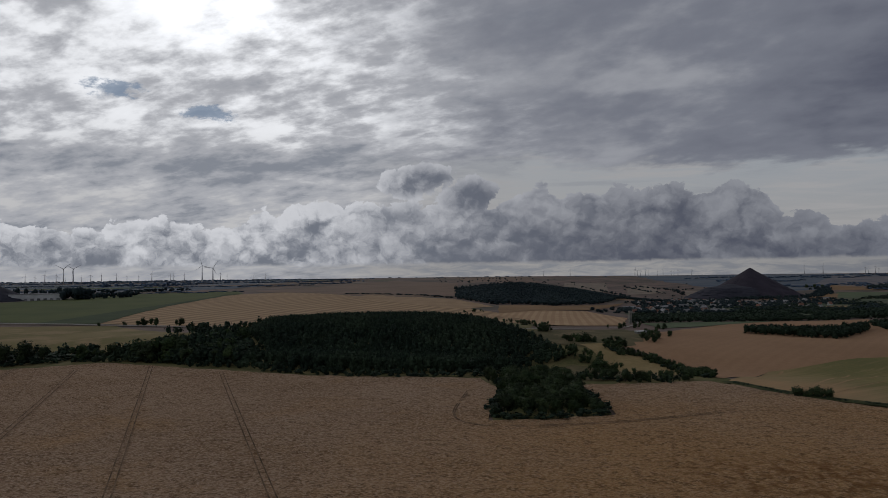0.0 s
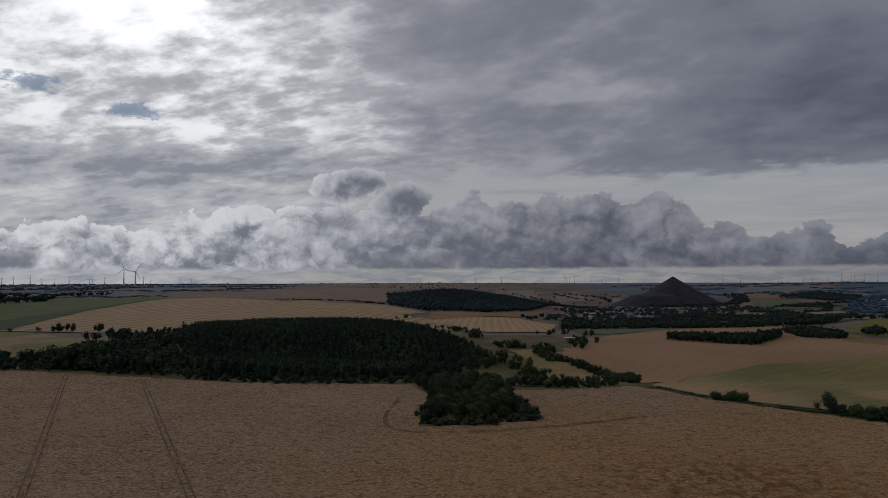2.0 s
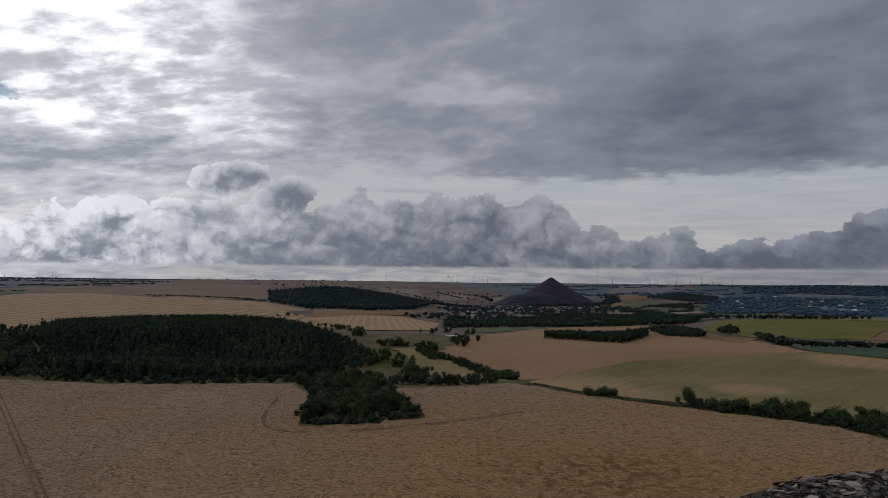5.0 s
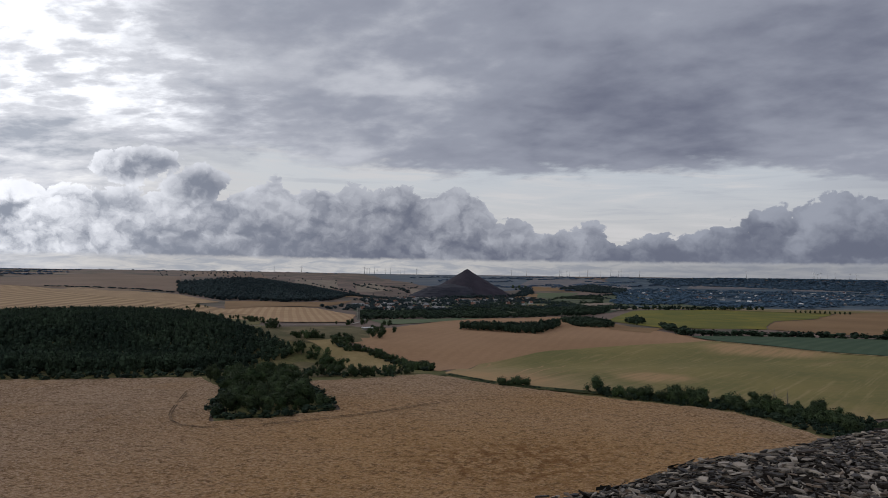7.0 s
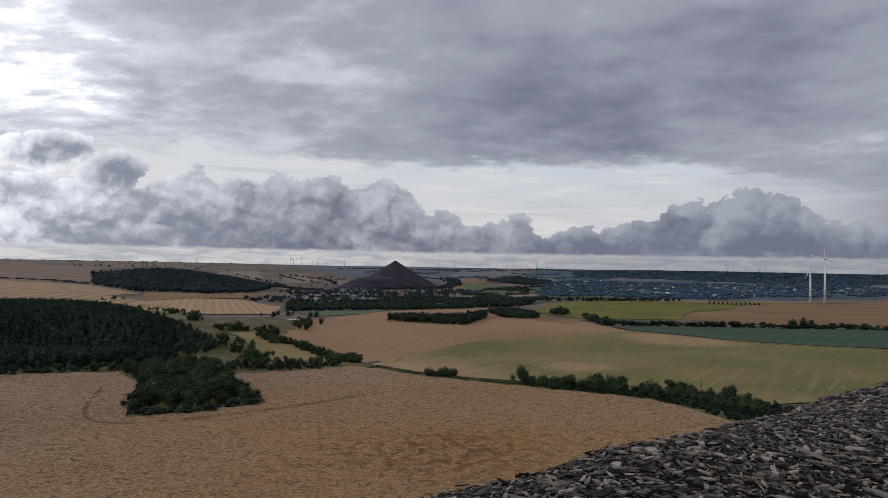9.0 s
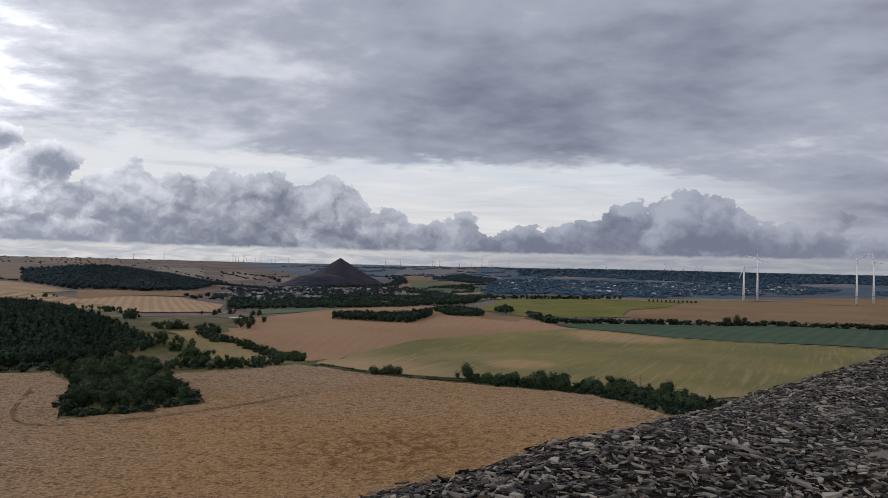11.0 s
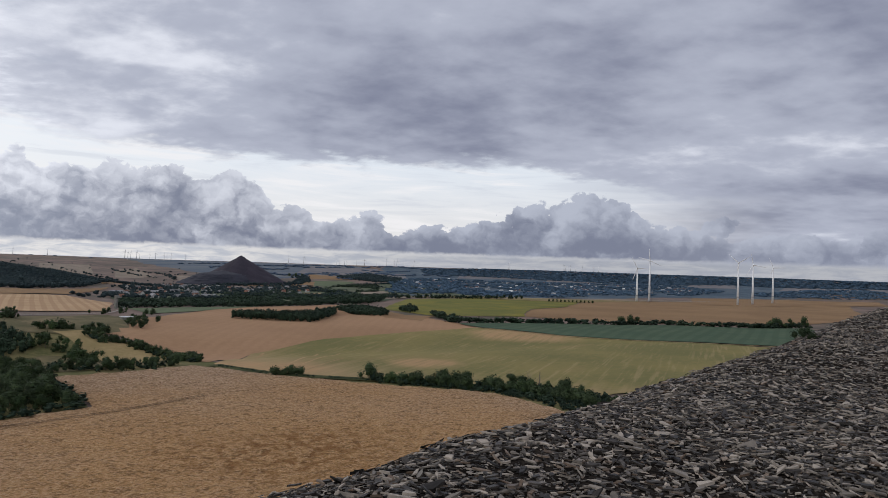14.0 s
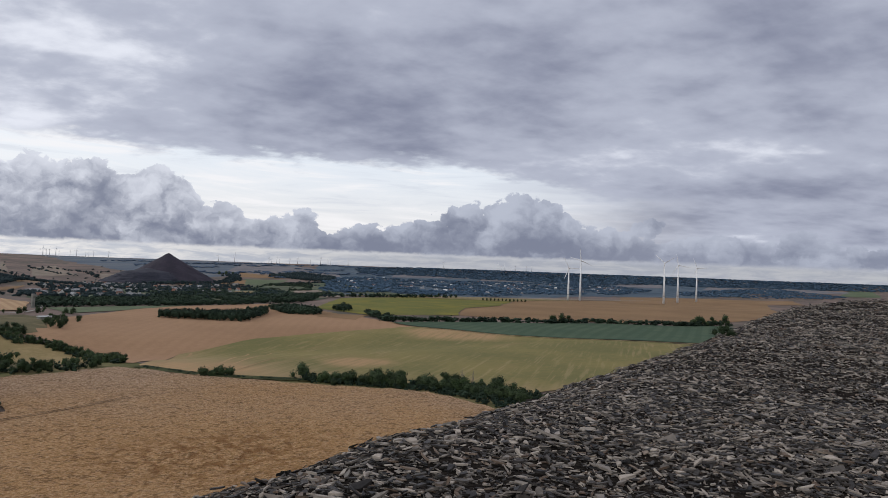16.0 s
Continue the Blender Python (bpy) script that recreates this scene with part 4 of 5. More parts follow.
for pts, mat, label in (
        ([(1486, 1200), (1782, 1060), (1900, 980), (1540, 1060), (1120, 1125), (910, 960)], DRY, "pale stubble behind the turbines"),
        ([(907, 960), (1027, 850), (1540, 1055), (1100, 1115), (820, 1105)], OLIVE, "flat olive meadow with a row of young trees"),
        ([(230, 840), (664, 960), (1000, 1330), (1250, 1700), (1560, 2260), (1400, 2400), (1047, 1990), (700, 2000), (430, 1600), (300, 1180)], MEADOW, "grey-green meadows between the valley woods"),
        ([(1015, 2357), (1198, 2400), (1400, 2620), (1446, 2589), (1262, 2281), (1109, 2041), (1053, 2054), (1130, 2250)], TAN, "brown field beside the pointed spoil heap"),
        ([(1485, 2680), (1613, 2545), (1438, 2350), (1270, 2286)], FAR_GREEN, "small green field beside the pointed spoil heap"),
        ([(74, 598), (167, 660), (166, 595), (135, 531), (108, 527), (85, 533), (69, 554)], DULL, "dull brown meadow beside the village road"),
        ([(484, 714), (467, 631), (489, 609), (435, 561), (423, 610)], TAN, "dry bank between the stubble and the yellowing crop"),
        ([(1956, 1185), (2377, 1095), (2669, 916), (2336, 768), (1978, 829), (1388, 840)], TAN, "tan field behind the wind turbines"),
        ([(1867, 3408), (2160, 3185), (2424, 3576), (2162, 3947)], HAZE_FIELD, "field on the far slope, tinted blue-grey by haze"),
        ([(1674, 3196), (1782, 2672), (2203, 3306), (2016, 3719)], HAZE_FIELD, "pale field far behind the pointed heap"),
        ([(1691, 3098), (1838, 2953), (1667, 2677), (1548, 2835)], TAN, "tan field behind the pointed spoil heap"),
        ([(1485, 2361), (1692, 2295), (1480, 1890), (1296, 1543), (963, 999), (875, 1008), (1074, 1408), (1263, 1741), (1409, 2146)], MEADOW, "grey-green sloping field"),
        ([(1139, 1763), (1204, 1743), (902, 1192), (775, 1050), (741, 1072), (1060, 1599)], DRY, "pale brown orchard slope"),
        ([(507, 1357), (550, 1370), (645, 1608), (596, 1593)], DRY, "pale strip before the village"),
        ([(528, 1251), (553, 1206), (490, 960), (533, 1029), (720, 1538)], FAR_GREEN, "pale green field in the valley"),
        ([(886, 1652), (936, 1629), (1010, 1775), (969, 1793)], PALE_STUBBLE, "pale clearing in the valley woods"),
        ([(993, 1545), (975, 1413), (1169, 1695), (1134, 1759)], DRY, "pale strip of stubble by the village woods"),
        ([(219, 787), (295, 806), (384, 819), (266, 727), (209, 689)], FAR_GREEN, "grey-green beet field"),
        ([(75, 984), (243, 1190), (435, 1721), (194, 1234), (89, 1166)], TAN, "tan strip of stubble below the far wood"),
        ([(435, 1790), (640, 2200), (700, 2350), (560, 2300)], TAN, "pinkish brown field above the village"),
        ([(2582, 2348), (2808, 2220), (3053, 2434), (2846, 2581)], HAZE_FIELD, "pale field under the far ridge"),
        ([(2959, 1815), (3109, 1655), (3445, 1841), (3272, 1994)], HAZE_FIELD, "pale field under the far ridge"),
        ([(3821, 1930), (4050, 1604), (4143, 1641), (3951, 1996)], HAZE_FIELD, "pale field between two ridge woods"),
        ([(3186, 1496), (3604, 991), (3839, 1056), (3789, 1356), (3500, 1613)], HAZE_FIELD, "long pale field below the ridge"),
        ([(3311, 954), (3475, 825), (3974, 992), (3969, 1092)], FAR_GREEN, "green field below the ridge"),
        ([(1758, 2680), (1967, 2670), (2286, 3105), (2063, 3148)], HAZE_FIELD, "brown hazy field on the far slope"),
        ([(2310, 2709), (2721, 2548), (3063, 2964), (2665, 3076)], HAZE_FIELD, "brown hazy field on the far slope"),
        ([(451, 1961), (640, 2400), (680, 2250), (470, 1780)], PLOUGHED, "brown field above the village"),
        ([(700, 2700), (850, 3300), (1000, 3500), (900, 2900)], DRY, "pale dry slope with shrubs"),
        ([(900, 2620), (1010, 2980), (1080, 2950), (960, 2600)], DRY, "pale dry slope"),
        ([(420, 2500), (560, 3300), (820, 3600), (640, 2750)], DRY, "tan field on the long slope"),
        ([(100, 2600), (60, 4000), (500, 4200), (380, 2800)], PLOUGHED, "brown field below the skyline"),
        ([(83, 568), (154, 590), (142, 527), (116, 515), (96, 527), (76, 533)], DULL, "brown-green meadow with bushes"),
        ([(41, 700), (75, 574), (78, 640), (92, 700), (70, 800)], SCRUB, "strip of light green grass")):
    field(pts, mat, label, 0.6 if min(math.hypot(*p) for p in pts) < 760 else 0.8 if mat is MEADOW else 1.1, 22)


for q in range(16):    # fields of the far plain
    a, r0 = -33 + (q * 7.3) % 26, 2350 + 150 * q
    c, s = math.cos(radians(a)), math.sin(radians(a))
    field([(r0 * s + u * c + v * s, r0 * c - u * s + v * c) for u, v in ((-230, -40), (210, -70), (260, 60), (-180, 80))], (DRY, FAR_GREEN, PLOUGHED)[q % 3], "narrow field on the far plain", 1.0, 40, ragged=20)


def strip(name, line, wide, mat, label, lift, parent=None, category="road"):
    """A road or a wheel track laid along a line."""
    pts = []
    for a, b in zip(line, line[1:]):
        n = max(1, int(math.dist(a, b) / 8))
        pts += [(a[0] + (b[0] - a[0]) * s / n, a[1] + (b[1] - a[1]) * s / n) for s in range(n)]
    pts.append(line[-1])
    p = np.array(pts)
    for _ in range(3):
        p[1:-1] = (p[:-2] + 2 * p[1:-1] + p[2:]) / 4
    d = np.gradient(p, axis=0)
    side = np.column_stack([d[:, 1], -d[:, 0]]) / np.linalg.norm(d, axis=1)[:, None] * wide / 2
    rows = [p - side, p + side]
    v = np.concatenate([np.column_stack([q, ground(q[:, 0], q[:, 1]) + lift]) for q in rows])
    n = len(p)
    ob = new(name, mesh_of(name, v, [(i, n + i, n + i + 1, i + 1) for i in range(n - 1)], mat))
    if parent:
        ob.parent = parent
        return tagged(ob, label)
    return tagged(ob, label, category, kind="structure")


strip("road", [(-800, 900), (-542, 866), (-453, 855), (-389, 835), (-343, 822), (-277, 790), (-190, 780)], 9, ROAD_PALE, "pale country road between fields", 1.4)
strip("road", [(40, 592), (79, 614), (122, 643), (175, 691), (205, 760), (250, 900), (330, 1150)], 2.6, ROAD_PALE, "narrow asphalt road towards the village", 0.95)
strip("track", [(437, 482), (462, 409), (553, 281), (622, 205)], 2.0, PALE, "pale verge along the maize", 0.9, category="track")
wheat = bpy.data.objects["wheat_field"]
STEP = (-0.349, 0.937)
for x0, y0, length in ((-86.6, 182, 285), (-44, 181, 252), (-135, 190, 260), (-180, 205, 260), (-229, 225, 230)):
    for off in (-0.95, 0.95):
        a = (x0 + off * STEP[1], y0 - off * STEP[0])
        strip("wheel_track", [(a[0] - STEP[0] * 90, a[1] - STEP[1] * 90), (a[0] + STEP[0] * length, a[1] + STEP[1] * length)], 0.42, TRAMLINE, "pressed wheel track", 1.02, wheat)
unripe = [ob for ob in scene.objects if ob.data and ob.name.startswith("field") and ob.data.materials[0] == UNRIPE][0]
for q, line in enumerate(([(162, 331), (187, 356), (239, 421)], [(170, 331), (197, 355), (254, 417)], [(178, 325), (204, 347), (224, 362)], [(152, 361), (176, 393), (210, 443)])):
    strip("wheel_track", line, (1.6, 1.3, 0.9, 1.8)[q % 4] if q < 4 else 0.7, PALE_STUBBLE, "pale wheel track through the grain", 0.6, unripe)
strip("verge", [(145, 364), (149, 345), (157, 325), (171, 305), (188, 289), (199, 277), (212, 262)], 8, VERGE, "strip of dark rank grass between two fields", 0.75, category="grass")
LOOP = [(10, 340), (2, 290), (2, 268), (12, 261), (38, 263), (75, 270), (110, 285)]
for off in (0, 2.0):
    strip("wheel_track", [(x + off * 0.3, y - off) for x, y in LOOP], 0.6, TRAMLINE, "pressed wheel track", 0.92, wheat)


CLEARINGS = ([(500, 1340), (560, 1350), (660, 1620), (580, 1610)], [(515, 1250), (560, 1200), (490, 950), (540, 1010), (735, 1545), (700, 1550)], [(876, 1642), (940, 1615), (1025, 1780), (960, 1803)],
             [(983, 1545), (970, 1400), (1185, 1690), (1130, 1769)], [(1270, 2270), (1450, 2330), (1613, 2545), (1446, 2640)])


def woods(points, spacing, low, high, mat, label, seed, name="wood", leaves=15, leaf=0.13, fat=1.3, gaps=None, lobes=4):
    """A wood inside an outline; gaps: how much of it is taken up by glades, 0 to 1."""
    x, y = spread(points, spacing, seed)
    free = np.ones(len(x), bool)
    for glade in CLEARINGS:
        free &= ~inside(glade, x, y)
    if gaps is not None:
        free &= np.array([noise.noise((p * 0.011, q * 0.007, seed * 0.37)) + 0.5 * noise.noise((p * 0.03, q * 0.02, seed)) for p, q in zip(x, y)]) > gaps * 0.9 - 0.45
    x, y = x[free], y[free]
    g = np.random.default_rng(seed)
    return wood(name, x, y, g.uniform(low, high, len(x)), spacing * fat * g.uniform(0.8, 1.3, len(x)), mat, label, leaves, leaf, seed, lobes=lobes)


def belt(line, spacing, wide, low, high, mat, label, seed, name="tree_belt", fat=1.4, leaves=24):
    p = np.array(along(line, spacing, wide, seed))
    g = np.random.default_rng(seed)
    return wood(name, p[:, 0], p[:, 1], g.uniform(low, high, len(p)), spacing * fat * g.uniform(0.8, 1.3, len(p)), mat, label, leaves, 0.13, seed, "trees")


# ---- hedges and single trees: each a thing of its own ----
def row(line, spacing, wide, low, high, kinds, label, group, seed, name="tree", category="tree"):
    for x, y in along(line, spacing, wide, seed):
        tree(x, y, random.uniform(low, high), random.choice(kinds), label, group, name, category)


DARK, LIGHT = [KINDS[q] for q in (0, 1, 2, 5)], [KINDS[q] for q in (3, 4)]
row([(212, 262), (224, 252), (232, 243), (243, 228), (250, 214), (254, 200)], 6.2, 3.0, 4.5, 8.5, KINDS, "dark bushy tree in the hedge below the wheat", "hedge trees below the wheat", 41)
row([(198, 274), (214, 252), (226, 238), (234, 222), (236, 206), (236, 190), (240, 170)], 3.2, 2.8, 2.5, 6, SHRUBS, "dense green shrub in the hedge below the wheat", "hedge shrubs below the wheat", 42, "shrub", "shrub")
row([(240, 225), (246, 205), (250, 185)], 3.6, 4.0, 2.5, 5, SHRUBS, "dense green shrub in the hedge below the wheat", "hedge shrubs below the wheat", 43, "shrub", "shrub")
belt([(190, 286), (207, 266), (222, 248), (232, 232), (238, 214), (240, 196), (244, 172)], 2.6, 3.2, 2.0, 4.6, LEAF_FAR, "dense dark scrub in the hedge below the wheat", 141, "hedge_scrub")
belt([(228, 248), (242, 230), (250, 208), (254, 186)], 2.8, 3.5, 2.0, 4.6, LEAF_FAR, "dense dark scrub in the hedge below the wheat", 142, "hedge_scrub")
belt([(189, 284), (201, 264), (211, 250), (221, 234), (225, 212), (223, 188), (222, 170)], 1.9, 1.8, 1.2, 3.2, LEAF_FAR, "dark scrub on the wheat side of the hedge", 162, "hedge_scrub")
x, y = spread([(194, 278), (204, 260), (218, 240), (224, 214), (221, 180), (248, 172), (254, 205), (244, 228), (226, 250), (206, 270)], 2.7, 173)
wood("hedge_scrub", x, y, rng.uniform(1.4, 3.4, len(x)), rng.uniform(2.6, 4.2, len(x)), LEAF_FAR, "dense green bramble scrub filling the hedge", 40, 0.075, 173, "scrub")
belt([(146, 360), (156, 330), (172, 304), (189, 288)], 1.5, 0.9, 0.8, 1.7, LEAF_FAR, "low dark weeds along the field's edge", 143, "weed_strip")
tree(191, 287, 8.6, KINDS[5], "rounded dark green tree at the hedge's end", "hedge trees below the wheat")
row([(193, 284), (206, 270)], 4.0, 1.5, 3, 5, SHRUBS, "dense green shrub in the hedge below the wheat", "hedge shrubs below the wheat", 44, "shrub", "shrub")
for x, y, h in ((158, 318, 4.2), (161, 317, 3.2), (165, 316, 4.6), (170, 315, 4.0)):
    tree(x, y, h, SHRUBS[0], "small round bush on the field's edge", "bushes on the field's edge", "shrub", "shrub")
row([(116, 515), (131, 499), (142, 483), (150, 458), (152, 430), (147, 400), (145, 385)], 2.3, 1.8, 3.8, 6.5, DARK, "dark tree in a winding hedgerow", "winding hedgerow", 45)
belt([(116, 515), (131, 499), (142, 483), (150, 458), (152, 430), (147, 400), (145, 385)], 3, 1.8, 2, 4, LEAF_FAR, "dark scrub under a winding hedgerow", 146, "hedge_scrub", 1.9)
row([(120, 510), (140, 485), (152, 450), (148, 392)], 6, 3, 3, 4.5, SHRUBS, "shrub in a winding hedgerow", "winding hedgerow shrubs", 46, "shrub", "shrub")
belt([(-112, 428), (-80, 407), (-45, 400), (-15, 394), (15, 392), (32, 396)], 2.8, 3.0, 2, 6, LEAF_FAR, "dark scrub along the foot of the wood", 159, "hedge_scrub", 1.9)
row([(74, 380), (82, 374), (95, 368), (108, 366), (118, 369), (126, 372)], 3.0, 3.0, 3.5, 7, DARK, "dark tree behind the wheat field", "trees behind the wheat", 47)
belt([(70, 384), (84, 376), (100, 370), (112, 368), (128, 374)], 1.8, 3.0, 2.5, 4.5, LEAF_FAR, "dark scrub behind the wheat field", 147, "hedge_scrub", 1.9)
row([(72, 400), (90, 392), (112, 386), (128, 384)], 4, 4, 3, 5, KINDS, "dark tree behind the wheat field", "trees behind the wheat", 48)
row([(84, 505), (92, 492), (100, 476), (96, 455), (104, 440)], 3.4, 4.5, 5, 8.5, LIGHT, "light green tree at the wood's tip", "trees at the wood's tip", 49)
for x, y, h in ((93, 543, 5), (96, 543, 4), (101, 543, 5.5), (107, 543, 6.5), (110, 544, 5), (114, 542, 4), (122, 545, 2.5)):
    tree(x, y, h, random.choice(SHRUBS), "round bush on a brown meadow", "bushes on the meadow", "shrub", "shrub")
for line, seed in (([(118, 520), (134, 530)], 50), ([(120, 528), (130, 543)], 51)):
    row(line, 4, 2.5, 4.5, 6.5, DARK, "dark tree in a clump on the meadow", "clump on the meadow", seed)
for line, seed in (([(152, 546), (168, 552)], 52), ([(160, 562), (172, 575)], 53), ([(172, 590), (182, 612)], 54)):
    row(line, 3.6, 4, 4.5, 7, DARK, "dark tree in a clump beside the stubble", "clump beside the stubble", seed)
row([(168, 668), (188, 692), (204, 676)], 7, 6, 4, 6.5, KINDS, "tree beside the road to the village", "trees beside the road", 55)
tree(196, 712, 5.5, KINDS[3], "single tree beside the road", "trees beside the road")
row([(-560, 560), (-380, 505), (-287, 462), (-273, 476), (-253, 489), (-226, 488), (-186, 476), (-166, 461), (-140, 446)], 10.0, 5, 9, 16, KINDS, "dark loose tree along the wheat's far edge", "trees along the wheat's far edge", 56)
belt([(-560, 575), (-420, 530), (-330, 540), (-250, 520), (-190, 500), (-150, 470)], 6, 8, 5, 12, LEAF_FAR, "loose dark trees behind the wheat's far edge", 57)
belt([(-560, 550), (-380, 498), (-290, 458), (-273, 470), (-253, 483), (-226, 482), (-186, 470), (-166, 455), (-110, 432)], 3.5, 3, 2, 6, LEAF_FAR, "dark scrub along the wheat's far edge", 157, "hedge_scrub")
for h, x in ((20, -181), (17, -176), (18, -186), (16, -192)):
    tree(x, 474 + random.uniform(-4, 4), h, random.choice(LIGHT + DARK[:1]), "tall slim tree standing over the hedge", "trees along the wheat's far edge")
belt([(-160, 455), (-130, 450), (-105, 440)], 5, 6, 8, 12, LEAF_FAR, "dark trees before the wood", 58)
row([(-150, 480), (-170, 540), (-175, 590)], 8, 9, 10, 14, LIGHT, "light green tree beside the wood", "trees beside the wood", 59)
belt([(-150, 470), (-165, 530), (-175, 590)], 5, 9, 8, 12, LEAF_FAR, "dark trees beside the wood", 158)
belt([(-170, 600), (-235, 655), (-250, 665)], 5.5, 8, 7, 11, LEAF_FAR, "dark clump of trees beside the meadow", 60)
belt([(-246, 672), (-200, 640), (-180, 680)], 5.5, 10, 7, 11, LEAF_FAR, "dark clump of trees beside the meadow", 61)
woods([(-238, 505), (-226, 487), (-166, 462), (-110, 442), (-140, 520), (-172, 600), (-228, 590)], 6.5, 8, 12.5, LEAF_FAR, "dense dark trees between the meadow and the hill", 160, leaves=36, leaf=0.11)
woods([(-560, 560), (-400, 505), (-290, 462), (-240, 490), (-245, 530), (-330, 540), (-560, 600)], 9, 3, 5, LEAF_FAR, "loose dark trees behind the wheat", 161, leaves=36, leaf=0.11, fat=1.1)
row([(-359, 832), (-330, 826)], 6, 2, 7, 10, DARK, "round dark tree beside the road", "trees beside the country road", 62)
row([(-318, 824), (-303, 820)], 6, 2, 7, 10, DARK, "round dark tree beside the road", "trees beside the country road", 63)
for x, y, h in ((-410, 838, 4), (-380, 838, 5), (-290, 812, 5), (-270, 800, 4)):
    tree(x, y, h, SHRUBS[0], "small bush beside the road", "bushes beside the country road", "shrub", "shrub")
row([(26, 1030), (60, 1028)], 5, 7, 3.5, 5.5, DARK, "dark tree in a small copse on the stubble", "small copse on the stubble", 64)
row([(58, 836), (84, 806), (80, 700), (82, 640)], 7, 6, 3.5, 5.5, DARK, "dark tree in a clump behind the wood", "clump behind the wood", 65)
row([(84, 610), (80, 592)], 3, 4, 5, 7, DARK, "dark tree in a clump behind the wood", "clump behind the wood", 66)
for q in range(12):
    f = q / 11
    tree(969 + 58 * f, 873 - 53 * f, 6, KINDS[0], "small round tree in a roadside row", "roadside row of young trees")
for x, y, h in ((811, 352, 14), (800, 362, 12), (785, 368, 12), (770, 372, 9), (640, 452, 10), (635, 456, 11), (628, 460, 9)):
    tree(x, y, h, random.choice(DARK), "dark tree in the hedge behind the maize", "trees behind the maize")
for x, y in ((1536, 3000), (1564, 2995), (1575, 2940)):
    tree(x, y, 17, KINDS[5], "large dark tree on the skyline beside the heap", "skyline trees")
birch = (1.0, crown_mesh(77, 1.0, 1.1, 0.1, 700, 0.032, 9, LEAF), trunk_mesh(77, 1.0, 0.02, 4), None)
bush = tree(20.2, 8.9, 0.40, birch, "green birch bush growing from the heap's slope", "bush on the heap", "shrub", "shrub")
bush.location.z = float(heap_z(20.2, 8.9)) - 0.03

belt([(29, 370), (28, 345), (21, 305), (20, 278), (38, 275), (63, 284), (64, 310), (66, 355)], 2.6, 0.8, 2.0, 4.2, LEAF_FAR, "dark scrub round the copse", 148, "hedge_scrub", 1.9)
# bare dead saplings in the hedge
def bare_sapling(x, y, h, seed):
    g = np.random.default_rng(seed)
    bm = bmesh.new()
    for q in range(9):
        z0 = h * g.uniform(0.0, 0.55)
        t = g.uniform(0, 6.28)
        a, b = Vector((0, 0, z0)), Vector((math.cos(t) * h * 0.14, math.sin(t) * h * 0.14, z0 + h * 0.42))
        bmesh.ops.create_cone(bm, segments=4, radius1=0.10, radius2=0.04, depth=(b - a).length, cap_ends=True, matrix=Matrix.Translation((a + b) / 2) @ (b - a).to_track_quat("Z", "Y").to_matrix().to_4x4())
    bmesh.ops.create_cone(bm, segments=5, radius1=0.16, radius2=0.05, depth=h, cap_ends=True, matrix=Matrix.Translation((0, 0, h / 2)))
    ob = bm_part("bare_sapling", bm, BARK_GREY)
    ob.location = (x, y, float(ground(x, y)))
    return tagged(ob, "bare grey dead sapling in the hedge", "tree", "dead saplings")


bare_sapling(246, 233, 9, 1)
bare_sapling(249, 229, 8.5, 2)

# ---- woods, each one body ----
woods([(263, 634), (286, 606), (321, 574), (349, 607), (391, 652), (410, 692), (352, 642), (320, 640), (290, 656)], 4.6, 6, 9, LEAF_FAR, "island of dark trees in the stubble field", 71, leaves=40, leaf=0.12)
woods([(438, 731), (412, 655), (423, 630), (448, 636), (477, 702), (478, 760)], 5, 5, 8, LEAF_FAR, "dark clump of trees beside the stubble", 72)
woods([(508, 700), (497, 662), (522, 684), (545, 730)], 5, 6, 9, LEAF_FAR, "dark clump of trees on the yellowing crop", 73)
belt([(499, 621), (475, 565), (455, 531), (494, 518), (552, 493), (607, 461), (677, 437), (737, 382), (820, 352)], 2.8, 2.4, 3.5, 7.5, LEAF_FAR, "long dark hedge behind the maize", 74, "hedge", 3.8, 16)
woods([(210, 799), (287, 807), (384, 819), (533, 894), (664, 1114), (515, 1100), (401, 1125), (286, 1077)], 6.5, 3.5, 6.5, LEAF_FAR, "green orchard wood before the village", 75, leaves=18, gaps=0.25, lobes=3)
woods([(446, 1086), (664, 1000), (900, 1250), (1120, 1650), (1533, 2260), (1420, 2363), (1047, 1908), (757, 1843)], 10.5, 4.5, 8.5, LEAF_FAR, "broad dark woods in the valley", 77, leaves=16, gaps=0.42, lobes=3)
woods([(535, 880), (600, 900), (700, 1010), (690, 1060), (600, 1000)], 6.5, 5, 9, LEAF_FAR, "dark wood at the edge of the yellowing crop", 76, leaves=20, lobes=3)
woods([(278, 1156), (640, 1290), (1000, 1560), (1300, 2400), (965, 2300), (743, 2319), (435, 1721)], 15, 5, 9, LEAF_HAZED, "garden trees among the village houses", 78, "garden_trees", fat=0.75, gaps=0.35, lobes=3)
woods([(350, 1593), (488, 1945), (760, 2330), (640, 2330), (480, 2000)], 11, 6, 10, LEAF_HAZED, "trees on the slope beside the village", 163, "garden_trees", fat=1.0, gaps=0.4, lobes=3)
belt([(940, 2330), (1080, 2370), (1220, 2400), (1330, 2520), (1450, 2700), (1580, 2950)], 5, 14, 9, 14, LEAF_HAZED, "dark trees at the foot of the pointed heap", 79, fat=2.6)
woods([(1730, 2900), (1675, 2500), (1726, 2400), (1937, 2667), (2000, 3050)], 13, 8, 13, LEAF_HAZED, "dark wood along a far slope", 81, lobes=3)
belt([(1485, 2350), (1692, 2290)], 8, 4, 6, 10, LEAF_HAZED, "hedge over the sloping field", 164, "hedge", 1.8)
